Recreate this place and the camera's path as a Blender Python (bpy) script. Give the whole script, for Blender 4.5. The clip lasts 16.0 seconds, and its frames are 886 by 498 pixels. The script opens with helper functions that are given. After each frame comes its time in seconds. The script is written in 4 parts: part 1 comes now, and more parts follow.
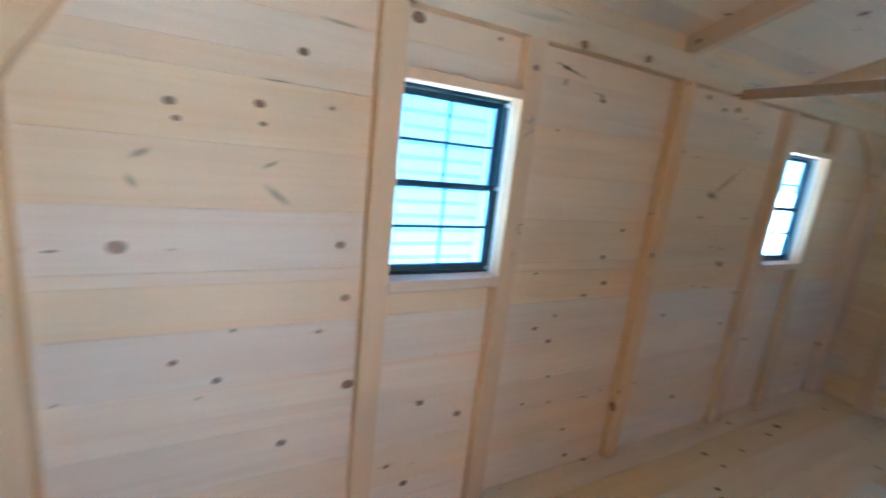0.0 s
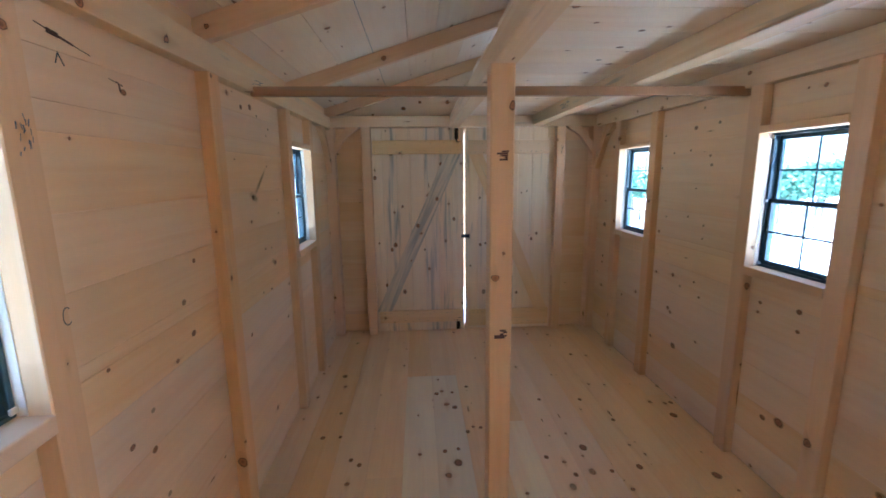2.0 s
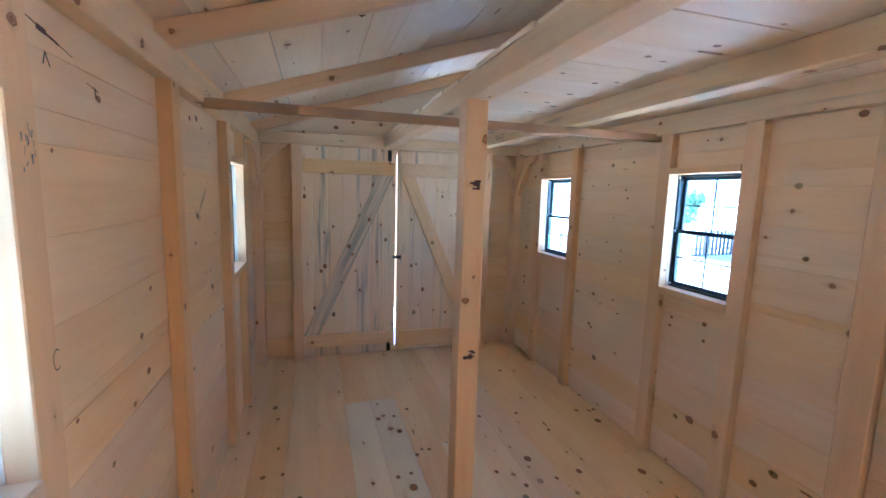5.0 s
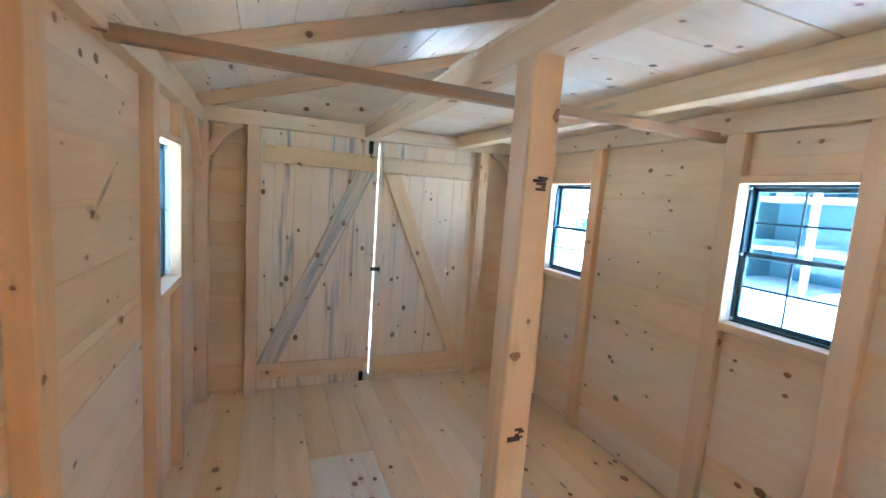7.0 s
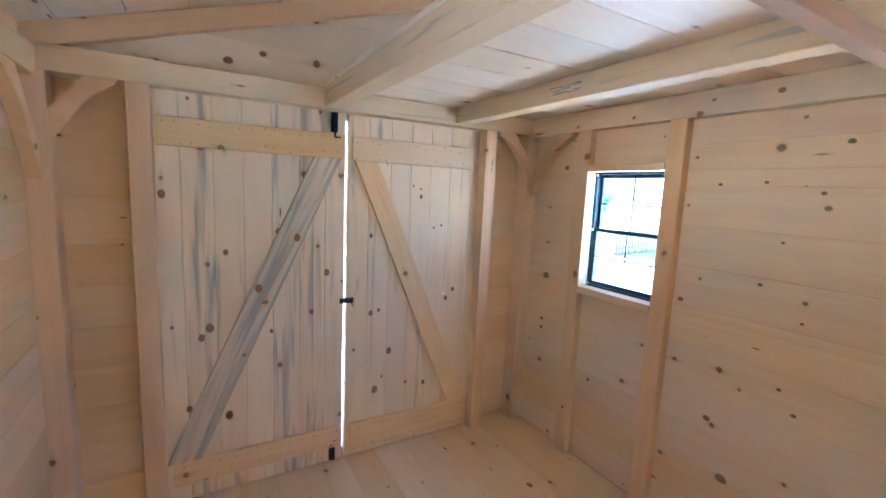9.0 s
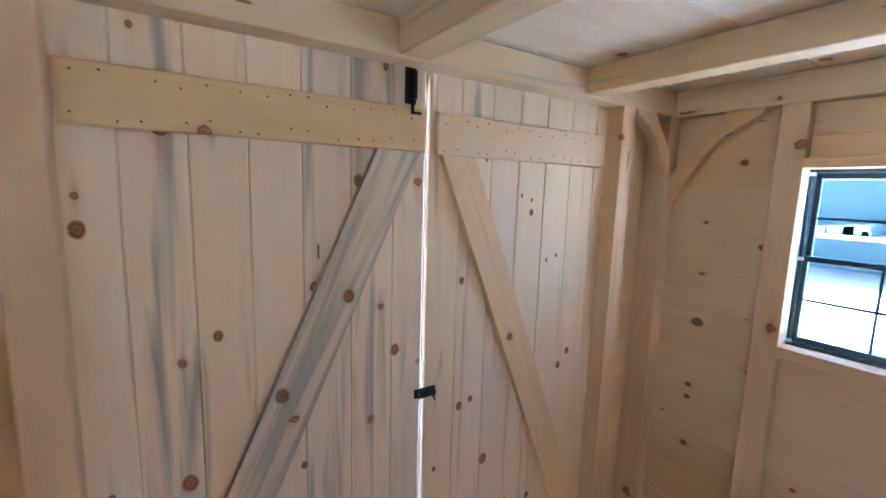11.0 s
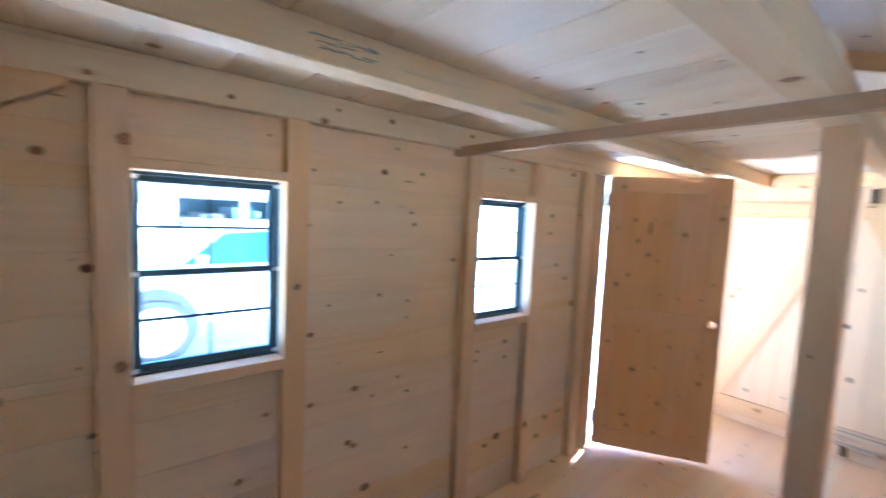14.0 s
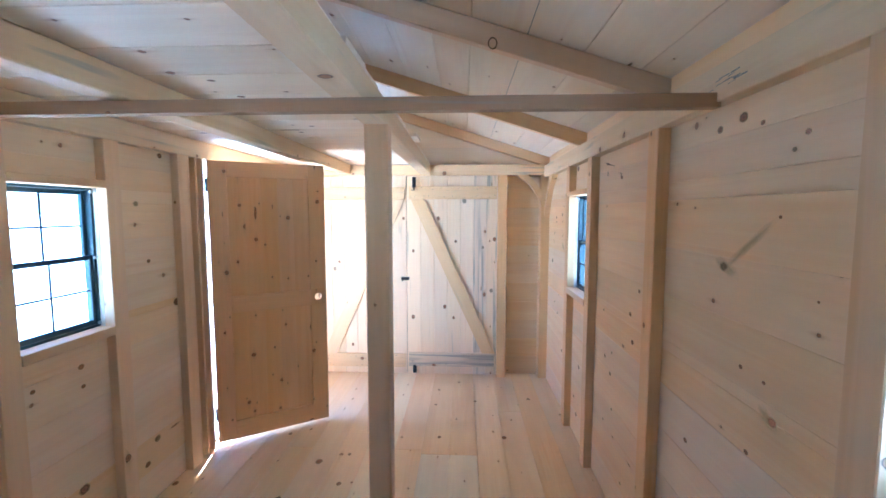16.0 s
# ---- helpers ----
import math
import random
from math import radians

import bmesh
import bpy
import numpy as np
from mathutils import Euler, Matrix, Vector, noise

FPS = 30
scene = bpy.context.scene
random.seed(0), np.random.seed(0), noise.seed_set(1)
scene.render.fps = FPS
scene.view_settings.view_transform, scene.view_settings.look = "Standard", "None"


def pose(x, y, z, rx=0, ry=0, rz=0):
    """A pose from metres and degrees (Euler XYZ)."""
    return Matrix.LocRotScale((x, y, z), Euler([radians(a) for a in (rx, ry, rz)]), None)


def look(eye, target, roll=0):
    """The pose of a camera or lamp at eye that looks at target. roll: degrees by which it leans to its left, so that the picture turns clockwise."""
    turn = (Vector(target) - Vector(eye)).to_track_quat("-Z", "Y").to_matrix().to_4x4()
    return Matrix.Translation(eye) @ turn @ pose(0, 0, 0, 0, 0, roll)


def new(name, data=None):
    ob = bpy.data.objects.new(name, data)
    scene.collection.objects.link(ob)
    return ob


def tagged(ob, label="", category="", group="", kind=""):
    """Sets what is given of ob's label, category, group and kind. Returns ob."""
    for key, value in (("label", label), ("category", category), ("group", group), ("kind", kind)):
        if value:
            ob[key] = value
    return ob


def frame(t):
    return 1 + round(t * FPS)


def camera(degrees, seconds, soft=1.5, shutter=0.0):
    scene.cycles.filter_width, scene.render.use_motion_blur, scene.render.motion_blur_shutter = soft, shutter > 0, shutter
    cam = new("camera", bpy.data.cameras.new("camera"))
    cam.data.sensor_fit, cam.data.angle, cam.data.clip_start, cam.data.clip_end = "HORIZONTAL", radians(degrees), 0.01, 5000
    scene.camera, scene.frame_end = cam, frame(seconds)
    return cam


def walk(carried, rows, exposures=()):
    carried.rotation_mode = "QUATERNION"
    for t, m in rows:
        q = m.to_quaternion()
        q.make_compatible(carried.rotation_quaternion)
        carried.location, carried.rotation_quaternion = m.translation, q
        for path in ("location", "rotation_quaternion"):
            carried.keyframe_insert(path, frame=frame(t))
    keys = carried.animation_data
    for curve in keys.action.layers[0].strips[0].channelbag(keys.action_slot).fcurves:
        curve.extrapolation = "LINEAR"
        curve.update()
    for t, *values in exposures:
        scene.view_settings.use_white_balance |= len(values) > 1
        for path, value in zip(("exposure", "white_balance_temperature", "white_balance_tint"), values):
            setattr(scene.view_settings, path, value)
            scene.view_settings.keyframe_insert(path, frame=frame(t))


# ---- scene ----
cam = camera(91.9, 16.0, soft=1.6, shutter=0.4)
PATH = [
    (0, (0.154, -4.203, 1.514), (-1.561, -3.269, 1.085), 6.2),
    (0.5, (-0.054, -4.167, 1.52), (-1.206, -2.569, 1.177), 3.8),
    (1, (-0.185, -4.176, 1.543), (-0.709, -2.284, 1.158), 2.4),
    (1.5, (-0.217, -4.165, 1.533), (-0.521, -2.222, 1.169), 3.0),
    (2, (-0.388, -4.104, 1.565), (-0.278, -2.139, 1.212), -0.7),
    (2.5, (-0.436, -4.113, 1.579), (-0.228, -2.15, 1.257), 0.3),
    (3, (-0.529, -4.133, 1.579), (-0.227, -2.179, 1.272), 0.6),
    (3.5, (-0.637, -4.162, 1.583), (-0.184, -2.237, 1.29), 0.3),
    (4, (-0.65, -4.162, 1.592), (-0.108, -2.259, 1.307), 1.1),
    (4.2, (-0.658, -4.158, 1.598), (-0.105, -2.256, 1.319), 1.3),
    (6.3, (-0.769, -3.708, 1.584), (-0.07, -1.848, 1.365), 4.2),
    (6.5, (-0.774, -3.61, 1.587), (-0.011, -1.773, 1.377), 4.1),
    (7, (-0.751, -3.397, 1.57), (0.006, -1.561, 1.332), 4.1),
    (7.5, (-0.697, -3.16, 1.582), (0.047, -1.32, 1.331), 4.5),
    (8, (-0.697, -2.836, 1.569), (0.142, -1.041, 1.297), 2.4),
    (8.5, (-0.71, -2.533, 1.559), (0.245, -0.797, 1.288), 1.9),
    (9, (-0.663, -2.294, 1.589), (0.335, -0.583, 1.32), 2.6),
    (9.5, (-0.706, -2.004, 1.583), (0.402, -0.361, 1.314), 2.6),
    (10, (-0.732, -1.703, 1.584), (0.38, -0.065, 1.3), 2.0),
    (10.2, (-0.715, -1.574, 1.585), (0.34, 0.102, 1.307), 1.6),
    (12.3, (-0.467, -0.64, 1.695), (1.112, 0.558, 1.43), 2.5),
    (12.5, (-0.419, -0.556, 1.679), (1.371, 0.304, 1.434), 2.7),
    (13, (-0.332, -0.41, 1.671), (1.653, -0.495, 1.443), 2.3),
    (13.5, (-0.334, -0.448, 1.661), (1.546, -1.104, 1.471), 4.2),
    (14, (-0.305, -0.44, 1.64), (1.221, -1.724, 1.481), 2.7),
    (14.5, (-0.32, -0.449, 1.624), (0.577, -2.228, 1.455), 1.5),
    (14.9, (-0.365, -0.444, 1.61), (0.123, -2.377, 1.453), 1.9),
    (15, (-0.391, -0.461, 1.615), (0.042, -2.406, 1.447), 1.8),
    (15.5, (-0.406, -0.487, 1.613), (-0.218, -2.471, 1.445), 1.1),
    (16, (-0.406, -0.505, 1.619), (-0.31, -2.496, 1.449), 0.0),
]
walk(cam, [(t, look(eye, target, roll)) for t, eye, target, roll in PATH], [(0.0, 3.8, 3680, -2), (0.5, 3.92, 3690, -1), (1.0, 3.68, 4040, 4), (1.5, 3.4, 4450, 8), (2.0, 3.68, 4300, 10), (2.5, 4.1, 3850, 7), (3.0, 3.78, 3900, 10), (3.5, 3.78, 4040, 12), (4.0, 3.76, 4160, 13), (6.5, 4.48, 3970, 0), (7.5, 4.48, 3970, 3), (8.0, 4.3, 4130, 6), (8.5, 4.05, 4350, 6), (9.0, 4.52, 4190, 9), (10.0, 4.58, 4210, 10), (12.5, 3.98, 4230, 8), (13.5, 4.08, 4270, 12), (14.0, 4.08, 4070, 8), (14.5, 3.65, 4120, 10), (15.0, 4.25, 3890, 7), (16.0, 4.15, 3830, 5)])

# ---- world, sun, exposure ----
SUN_EL, SUN_AZ = 66.0, 168.0          # degrees; azimuth from +y towards +x
world = bpy.data.worlds.new("world")
scene.world = world
world.use_nodes = True
wn, wl = world.node_tree.nodes, world.node_tree.links
sky = wn.new("ShaderNodeTexSky")
sky.sky_type = "NISHITA"
sky.sun_disc = False
sky.sun_elevation = radians(SUN_EL)
sky.sun_rotation = radians(SUN_AZ)
wn["Background"].inputs["Strength"].default_value = 0.08
wl.new(sky.outputs[0], wn["Background"].inputs["Color"])
sun = new("sun", bpy.data.lights.new("sun", "SUN"))
sun.data.energy, sun.data.angle, sun.data.color = 5.0, radians(0.5), (1.0, 0.95, 0.87)
sd = Vector((math.sin(radians(SUN_AZ)) * math.cos(radians(SUN_EL)), math.cos(radians(SUN_AZ)) * math.cos(radians(SUN_EL)), math.sin(radians(SUN_EL))))
sun.matrix_world = look(sd * 20, (0, 0, 0))

# ---- materials ----


def shader(name):
    m = bpy.data.materials.new(name)
    m.use_nodes = True
    return m, m.node_tree.nodes, m.node_tree.links, m.node_tree.nodes["Principled BSDF"]


def math_node(n, l, op, a, b=None, c=None):
    k = n.new("ShaderNodeMath")
    k.operation = op
    for i, v in enumerate((a, b, c)):
        if v is None:
            continue
        if isinstance(v, (int, float)):
            k.inputs[i].default_value = v
        else:
            l.new(v, k.inputs[i])
    return k.outputs[0]


def ramp(n, l, fac, stops):
    k = n.new("ShaderNodeValToRGB")
    e = k.color_ramp.elements
    while len(e) < len(stops):
        e.new(0.5)
    for i, (p, c) in enumerate(stops):
        e[i].position, e[i].color = p, (*c, 1)
    l.new(fac, k.inputs[0])
    return k.outputs[0]


def mixc(n, l, fac, a, b, mode="MIX"):
    k = n.new("ShaderNodeMix")
    k.data_type, k.blend_type = "RGBA", mode
    for sock, v in ((k.inputs[0], fac), (k.inputs[6], a), (k.inputs[7], b)):
        if isinstance(v, (int, float)):
            sock.default_value = v
        elif isinstance(v, tuple):
            sock.default_value = (*v, 1)
        else:
            l.new(v, sock)
    return k.outputs[2]


def pine(name, light=(0.847, 0.638, 0.368), dark=(0.755, 0.498, 0.259), stain=0.0, knots=5.2, share=0.80, size=0.70, rough=0.55, vary=0.65):
    """Sawn pine board: UV in metres, u along the grain; grain, knots with rings, blue stain, tone from board to board."""
    light, dark = ((c[0], c[1] * 0.987, c[2]) for c in (light, dark))
    m, n, l, bsdf = shader(name)
    uv = n.new("ShaderNodeUVMap")
    uv.uv_map = "grain"
    info = n.new("ShaderNodeObjectInfo")
    geo = n.new("ShaderNodeNewGeometry")
    rnd = math_node(n, l, "FRACT", math_node(n, l, "ADD", math_node(n, l, "MULTIPLY", info.outputs["Random"], 7.31), math_node(n, l, "MULTIPLY", geo.outputs["Random Per Island"], 5.77)))
    off = n.new("ShaderNodeCombineXYZ")
    l.new(math_node(n, l, "MULTIPLY", rnd, 61.0), off.inputs[0])
    l.new(math_node(n, l, "MULTIPLY", rnd, 43.0), off.inputs[1])
    pos = n.new("ShaderNodeVectorMath")
    pos.operation = "ADD"
    l.new(uv.outputs[0], pos.inputs[0])
    l.new(off.outputs[0], pos.inputs[1])
    p = pos.outputs[0]
    # knots
    vor = n.new("ShaderNodeTexVoronoi")
    vor.voronoi_dimensions = "2D"
    vor.inputs["Scale"].default_value = knots
    sq = n.new("ShaderNodeMapping")
    sq.inputs["Scale"].default_value = (0.86, 1.18, 1)
    wob = n.new("ShaderNodeTexNoise")
    wob.inputs["Scale"].default_value = 30
    l.new(p, wob.inputs["Vector"])
    l.new(p, sq.inputs["Vector"])
    l.new(sq.outputs[0], vor.inputs["Vector"])
    sep = n.new("ShaderNodeSeparateColor")
    l.new(vor.outputs["Color"], sep.inputs[0])
    away = n.new("ShaderNodeVectorMath")
    away.operation = "SUBTRACT"
    l.new(sq.outputs[0], away.inputs[0])
    l.new(vor.outputs["Position"], away.inputs[1])
    axes = n.new("ShaderNodeSeparateXYZ")
    scaled = n.new("ShaderNodeVectorMath")
    scaled.operation = "SCALE"
    scaled.inputs["Scale"].default_value = knots
    l.new(away.outputs[0], scaled.inputs[0])
    l.new(scaled.outputs[0], axes.inputs[0])
    spike = math_node(n, l, "GREATER_THAN", sep.outputs[2], 0.93)
    ax = math_node(n, l, "MULTIPLY", axes.outputs[0], math_node(n, l, "SUBTRACT", 1.15, math_node(n, l, "MULTIPLY", spike, 0.8)))
    ay = math_node(n, l, "MULTIPLY", axes.outputs[1], math_node(n, l, "ADD", 0.85, math_node(n, l, "MULTIPLY", spike, 0.75)))
    dist = math_node(n, l, "SQRT", math_node(n, l, "ADD", math_node(n, l, "MULTIPLY", ax, ax), math_node(n, l, "MULTIPLY", ay, ay)))
    d = math_node(n, l, "ADD", dist, math_node(n, l, "MULTIPLY", math_node(n, l, "SUBTRACT", wob.outputs[0], 0.5), 0.10))
    here = math_node(n, l, "GREATER_THAN", sep.outputs[1], share)
    r = math_node(n, l, "ADD", 0.024 * size, math_node(n, l, "MULTIPLY", math_node(n, l, "POWER", sep.outputs[0], 2.0), 0.070 * size))
    q = math_node(n, l, "DIVIDE", d, r)
    knot = math_node(n, l, "MULTIPLY", here, math_node(n, l, "SMOOTH_MIN", 1.0, math_node(n, l, "MAXIMUM", 0.0, math_node(n, l, "MULTIPLY", math_node(n, l, "SUBTRACT", 1.08, q), 6.0)), 0.05))
    halo = math_node(n, l, "MULTIPLY", here, math_node(n, l, "MAXIMUM", 0.0, math_node(n, l, "SUBTRACT", 1.0, math_node(n, l, "DIVIDE", q, 2.9))))
    # resin-dark wood drawn out along the grain on both sides of a knot
    fx, fy = math_node(n, l, "MULTIPLY", axes.outputs[0], 0.36), math_node(n, l, "MULTIPLY", axes.outputs[1], 1.25)
    far = math_node(n, l, "SQRT", math_node(n, l, "ADD", math_node(n, l, "MULTIPLY", fx, fx), math_node(n, l, "MULTIPLY", fy, fy)))
    flare = math_node(n, l, "MULTIPLY", here, math_node(n, l, "MAXIMUM", 0.0, math_node(n, l, "SUBTRACT", 1.0, math_node(n, l, "DIVIDE", far, math_node(n, l, "MULTIPLY", r, 1.9)))))
    # grain, bent round the knots
    st = n.new("ShaderNodeMapping")
    st.inputs["Scale"].default_value = (0.9, 20, 1)
    l.new(p, st.inputs["Vector"])
    bend = n.new("ShaderNodeVectorMath")
    bend.operation = "ADD"
    push = n.new("ShaderNodeCombineXYZ")
    l.new(math_node(n, l, "MULTIPLY", halo, 2.2), push.inputs[1])
    l.new(st.outputs[0], bend.inputs[0])
    l.new(push.outputs[0], bend.inputs[1])
    grain = n.new("ShaderNodeTexNoise")
    grain.inputs["Scale"].default_value = 1.0
    grain.inputs["Detail"].default_value = 1.5
    l.new(bend.outputs[0], grain.inputs["Vector"])
    fs = n.new("ShaderNodeMapping")
    fs.inputs["Scale"].default_value = (9, 260, 1)
    l.new(p, fs.inputs["Vector"])
    fine = n.new("ShaderNodeTexNoise")
    fine.inputs["Scale"].default_value = 1.0
    l.new(fs.outputs[0], fine.inputs["Vector"])
    broad = n.new("ShaderNodeTexNoise")
    broad.inputs["Scale"].default_value = 2.3
    l.new(p, broad.inputs["Vector"])
    col = ramp(n, l, grain.outputs[0], [(0.30, light), (0.50, tuple(0.78 * a + 0.22 * b for a, b in zip(light, dark))), (0.60, light), (0.86, dark)])
    col = mixc(n, l, math_node(n, l, "MULTIPLY", fine.outputs[0], 0.07), col, dark)
    bd = n.new("ShaderNodeMapping")
    bd.inputs["Scale"].default_value = (0.5, 9, 1)
    l.new(p, bd.inputs["Vector"])
    band = n.new("ShaderNodeTexNoise")
    band.inputs["Scale"].default_value = 1.0
    band.inputs["Detail"].default_value = 3.0
    band.inputs["Distortion"].default_value = 0.35
    l.new(bd.outputs[0], band.inputs["Vector"])
    stripe = ramp(n, l, band.outputs[0], [(0.53, (0, 0, 0)), (0.62, (1, 1, 1)), (0.66, (0.3, 0.3, 0.3)), (0.74, (0.8, 0.8, 0.8))])
    col = mixc(n, l, math_node(n, l, "MULTIPLY", stripe, 0.24), col, tuple(c * k for c, k in zip(dark, (0.97, 0.88, 0.82))))
    tone = n.new("ShaderNodeHueSaturation")
    l.new(col, tone.inputs["Color"])
    l.new(math_node(n, l, "ADD", 0.96 - 0.08 * vary, math_node(n, l, "ADD", math_node(n, l, "MULTIPLY", rnd, 0.16 * vary), math_node(n, l, "MULTIPLY", broad.outputs[0], 0.12))), tone.inputs["Value"])
    l.new(math_node(n, l, "ADD", 1.09 - 0.2 * vary, math_node(n, l, "MULTIPLY", math_node(n, l, "FRACT", math_node(n, l, "MULTIPLY", rnd, 13.7)), 0.4 * vary)), tone.inputs["Saturation"])
    col = tone.outputs[0]
    cl = n.new("ShaderNodeMapping")
    cl.inputs["Scale"].default_value = (1.2, 7.0, 1)
    l.new(p, cl.inputs["Vector"])
    cloud = n.new("ShaderNodeTexNoise")
    cloud.inputs["Scale"].default_value = 1.0
    cloud.inputs["Detail"].default_value = 2.0
    l.new(cl.outputs[0], cloud.inputs["Vector"])
    warm = ramp(n, l, cloud.outputs[0], [(0.42, (0, 0, 0)), (0.72, (1, 1, 1))])
    col = mixc(n, l, math_node(n, l, "MULTIPLY", warm, 0.36), col, tuple(c * k for c, k in zip(dark, (1.0, 0.96, 0.86))))
    rosy = math_node(n, l, "FRACT", math_node(n, l, "MULTIPLY", rnd, 29.3))
    col = mixc(n, l, math_node(n, l, "MULTIPLY", rosy, 0.3 * vary), col, tuple(c * k for c, k in zip(light, (0.97, 0.90, 0.98))))
    if stain > 0:
        bs = n.new("ShaderNodeMapping")
        bs.inputs["Scale"].default_value = (1.3, 24, 1)
        l.new(p, bs.inputs["Vector"])
        blue = n.new("ShaderNodeTexNoise")
        blue.inputs["Scale"].default_value = 1.0
        blue.inputs["Detail"].default_value = 4.0
        blue.inputs["Distortion"].default_value = 0.6
        l.new(bs.outputs[0], blue.inputs["Vector"])
        lo = 0.66 - 0.24 * stain
        bf = ramp(n, l, blue.outputs[0], [(lo - 0.03, (0, 0, 0)), (lo + 0.13, (1, 1, 1))])
        col = mixc(n, l, math_node(n, l, "MULTIPLY", bf, 0.80), col, (0.34, 0.305, 0.235))
    col = mixc(n, l, math_node(n, l, "MULTIPLY", flare, 0.6), col, (0.60, 0.36, 0.165))
    col = mixc(n, l, math_node(n, l, "MULTIPLY", math_node(n, l, "POWER", halo, 2.0), 0.55), col, (0.50, 0.28, 0.125))
    core = ramp(n, l, q, [(0.0, (0.20, 0.075, 0.022)), (0.5, (0.40, 0.165, 0.055)), (0.66, (0.33, 0.13, 0.042)), (0.82, (0.06, 0.024, 0.010)), (1.0, (0.22, 0.10, 0.04))])
    col = mixc(n, l, math_node(n, l, "MULTIPLY", knot, math_node(n, l, "ADD", 0.80, math_node(n, l, "MULTIPLY", math_node(n, l, "FRACT", math_node(n, l, "MULTIPLY", sep.outputs[2], 5.0)), 0.20))), col, core)
    l.new(col, bsdf.inputs["Base Color"])
    l.new(math_node(n, l, "ADD", rough - 0.05, math_node(n, l, "MULTIPLY", fine.outputs[0], 0.16)), bsdf.inputs["Roughness"])
    bump = n.new("ShaderNodeBump")
    bump.inputs["Strength"].default_value = 0.13
    bump.inputs["Distance"].default_value = 0.002
    l.new(math_node(n, l, "ADD", fine.outputs[0], math_node(n, l, "MULTIPLY", grain.outputs[0], 0.8)), bump.inputs["Height"])
    l.new(bump.outputs[0], bsdf.inputs["Normal"])
    return m


def plain(name, color, rough=0.5, metal=0.0, spread=0.15, scale=18.0, bump=0.0):
    """A surface of one material, with soft uneven tone and fine relief."""
    m, n, l, bsdf = shader(name)
    tc = n.new("ShaderNodeTexCoord")
    noise1 = n.new("ShaderNodeTexNoise")
    noise1.inputs["Scale"].default_value = scale
    noise1.inputs["Detail"].default_value = 5
    l.new(tc.outputs["Object"], noise1.inputs["Vector"])
    l.new(ramp(n, l, noise1.outputs[0], [(0.25, tuple(c * (1 - spread) for c in color)), (0.75, tuple(min(1, c * (1 + spread)) for c in color))]), bsdf.inputs["Base Color"])
    bsdf.inputs["Roughness"].default_value = rough
    bsdf.inputs["Metallic"].default_value = metal
    if bump:
        b = n.new("ShaderNodeBump")
        b.inputs["Strength"].default_value = bump
        b.inputs["Distance"].default_value = 0.01
        l.new(noise1.outputs[0], b.inputs["Height"])
        l.new(b.outputs[0], bsdf.inputs["Normal"])
    return m


WALL_PINE = pine("pine_wall_board")
STUD_PINE = pine("pine_stud", light=(0.810, 0.566, 0.309), dark=(0.710, 0.448, 0.214), knots=3.6, share=0.62, size=0.8)
FLOOR_PINE = pine("pine_floor_board", light=(0.836, 0.627, 0.358), dark=(0.745, 0.498, 0.259), knots=6.0, share=0.72, size=0.8, rough=0.48)
PALE_PINE = pine("pine_pale_board", light=(0.836, 0.710, 0.475), dark=(0.745, 0.593, 0.375), knots=5.0, share=0.5, size=1.0, rough=0.5)
DOOR_PINE = pine("pine_door_board", light=(0.86, 0.70, 0.455), dark=(0.775, 0.565, 0.335), stain=0.05, knots=5.2, share=0.9, size=0.8)
BLUE_PINE = pine("pine_blue_stained", light=(0.775, 0.632, 0.406), dark=(0.673, 0.516, 0.306), stain=0.80, knots=3.2, share=0.45)
STREAK_PINE = pine("pine_streaked_board", light=(0.85, 0.70, 0.47), dark=(0.765, 0.57, 0.36), stain=0.5, knots=5.2, share=0.45, size=1.1)
REVEAL_PINE = pine("pine_reveal_lining", light=(0.84, 0.79, 0.66), dark=(0.78, 0.71, 0.57), share=0.97, rough=0.5)
RAIL_PINE = pine("pine_ledge", light=(0.80, 0.585, 0.30), dark=(0.70, 0.455, 0.205), stain=0.02, knots=4.2, share=0.6)
ROOF_PINE = pine("pine_roof_board", light=(0.88, 0.735, 0.51), dark=(0.80, 0.61, 0.39), stain=0.0, knots=4.4, share=0.62, size=0.9)
BEAM_PINE = pine("pine_rough_beam", light=(0.816, 0.618, 0.338), dark=(0.714, 0.479, 0.241), stain=0.05, knots=3.4, share=0.6, rough=0.65)
LEAF_PINE = pine("pine_panel_door", light=(0.816, 0.527, 0.246), dark=(0.723, 0.416, 0.176), knots=6.5, share=0.35, size=1.0, vary=0.25)
OLD_PINE = pine("pine_brown_bar", light=(0.45, 0.29, 0.16), dark=(0.34, 0.21, 0.11), stain=0.15, knots=3.5, share=0.6, rough=0.65)
# black vinyl raised to blue-grey, with haze and sky reflection in the colour
BLACK_VINYL_GLARE = plain("black_window_vinyl_glare", (0.034, 0.064, 0.078), 0.35, spread=0.2)
BLACK_IRON = plain("black_painted_iron", (0.012, 0.012, 0.013), 0.4, metal=0.3, spread=0.3, scale=60)
WHITE_CLIP = plain("white_plastic", (0.75, 0.75, 0.73), 0.4, spread=0.05)
NAIL = plain("nail_steel", (0.13, 0.11, 0.095), 0.5, metal=0.4)
TAG_BROWN = plain("torn_tag_brown", (0.10, 0.045, 0.04), 0.8, spread=0.5, scale=90)
SHELL = plain("outer_cladding", (0.35, 0.27, 0.19), 0.7, scale=6)
ROOFING = plain("grey_roofing", (0.12, 0.12, 0.12), 0.85, scale=30)
GRAVEL = plain("pale_gravel", (0.70, 0.69, 0.66), 0.9, spread=0.2, scale=9, bump=0.4)
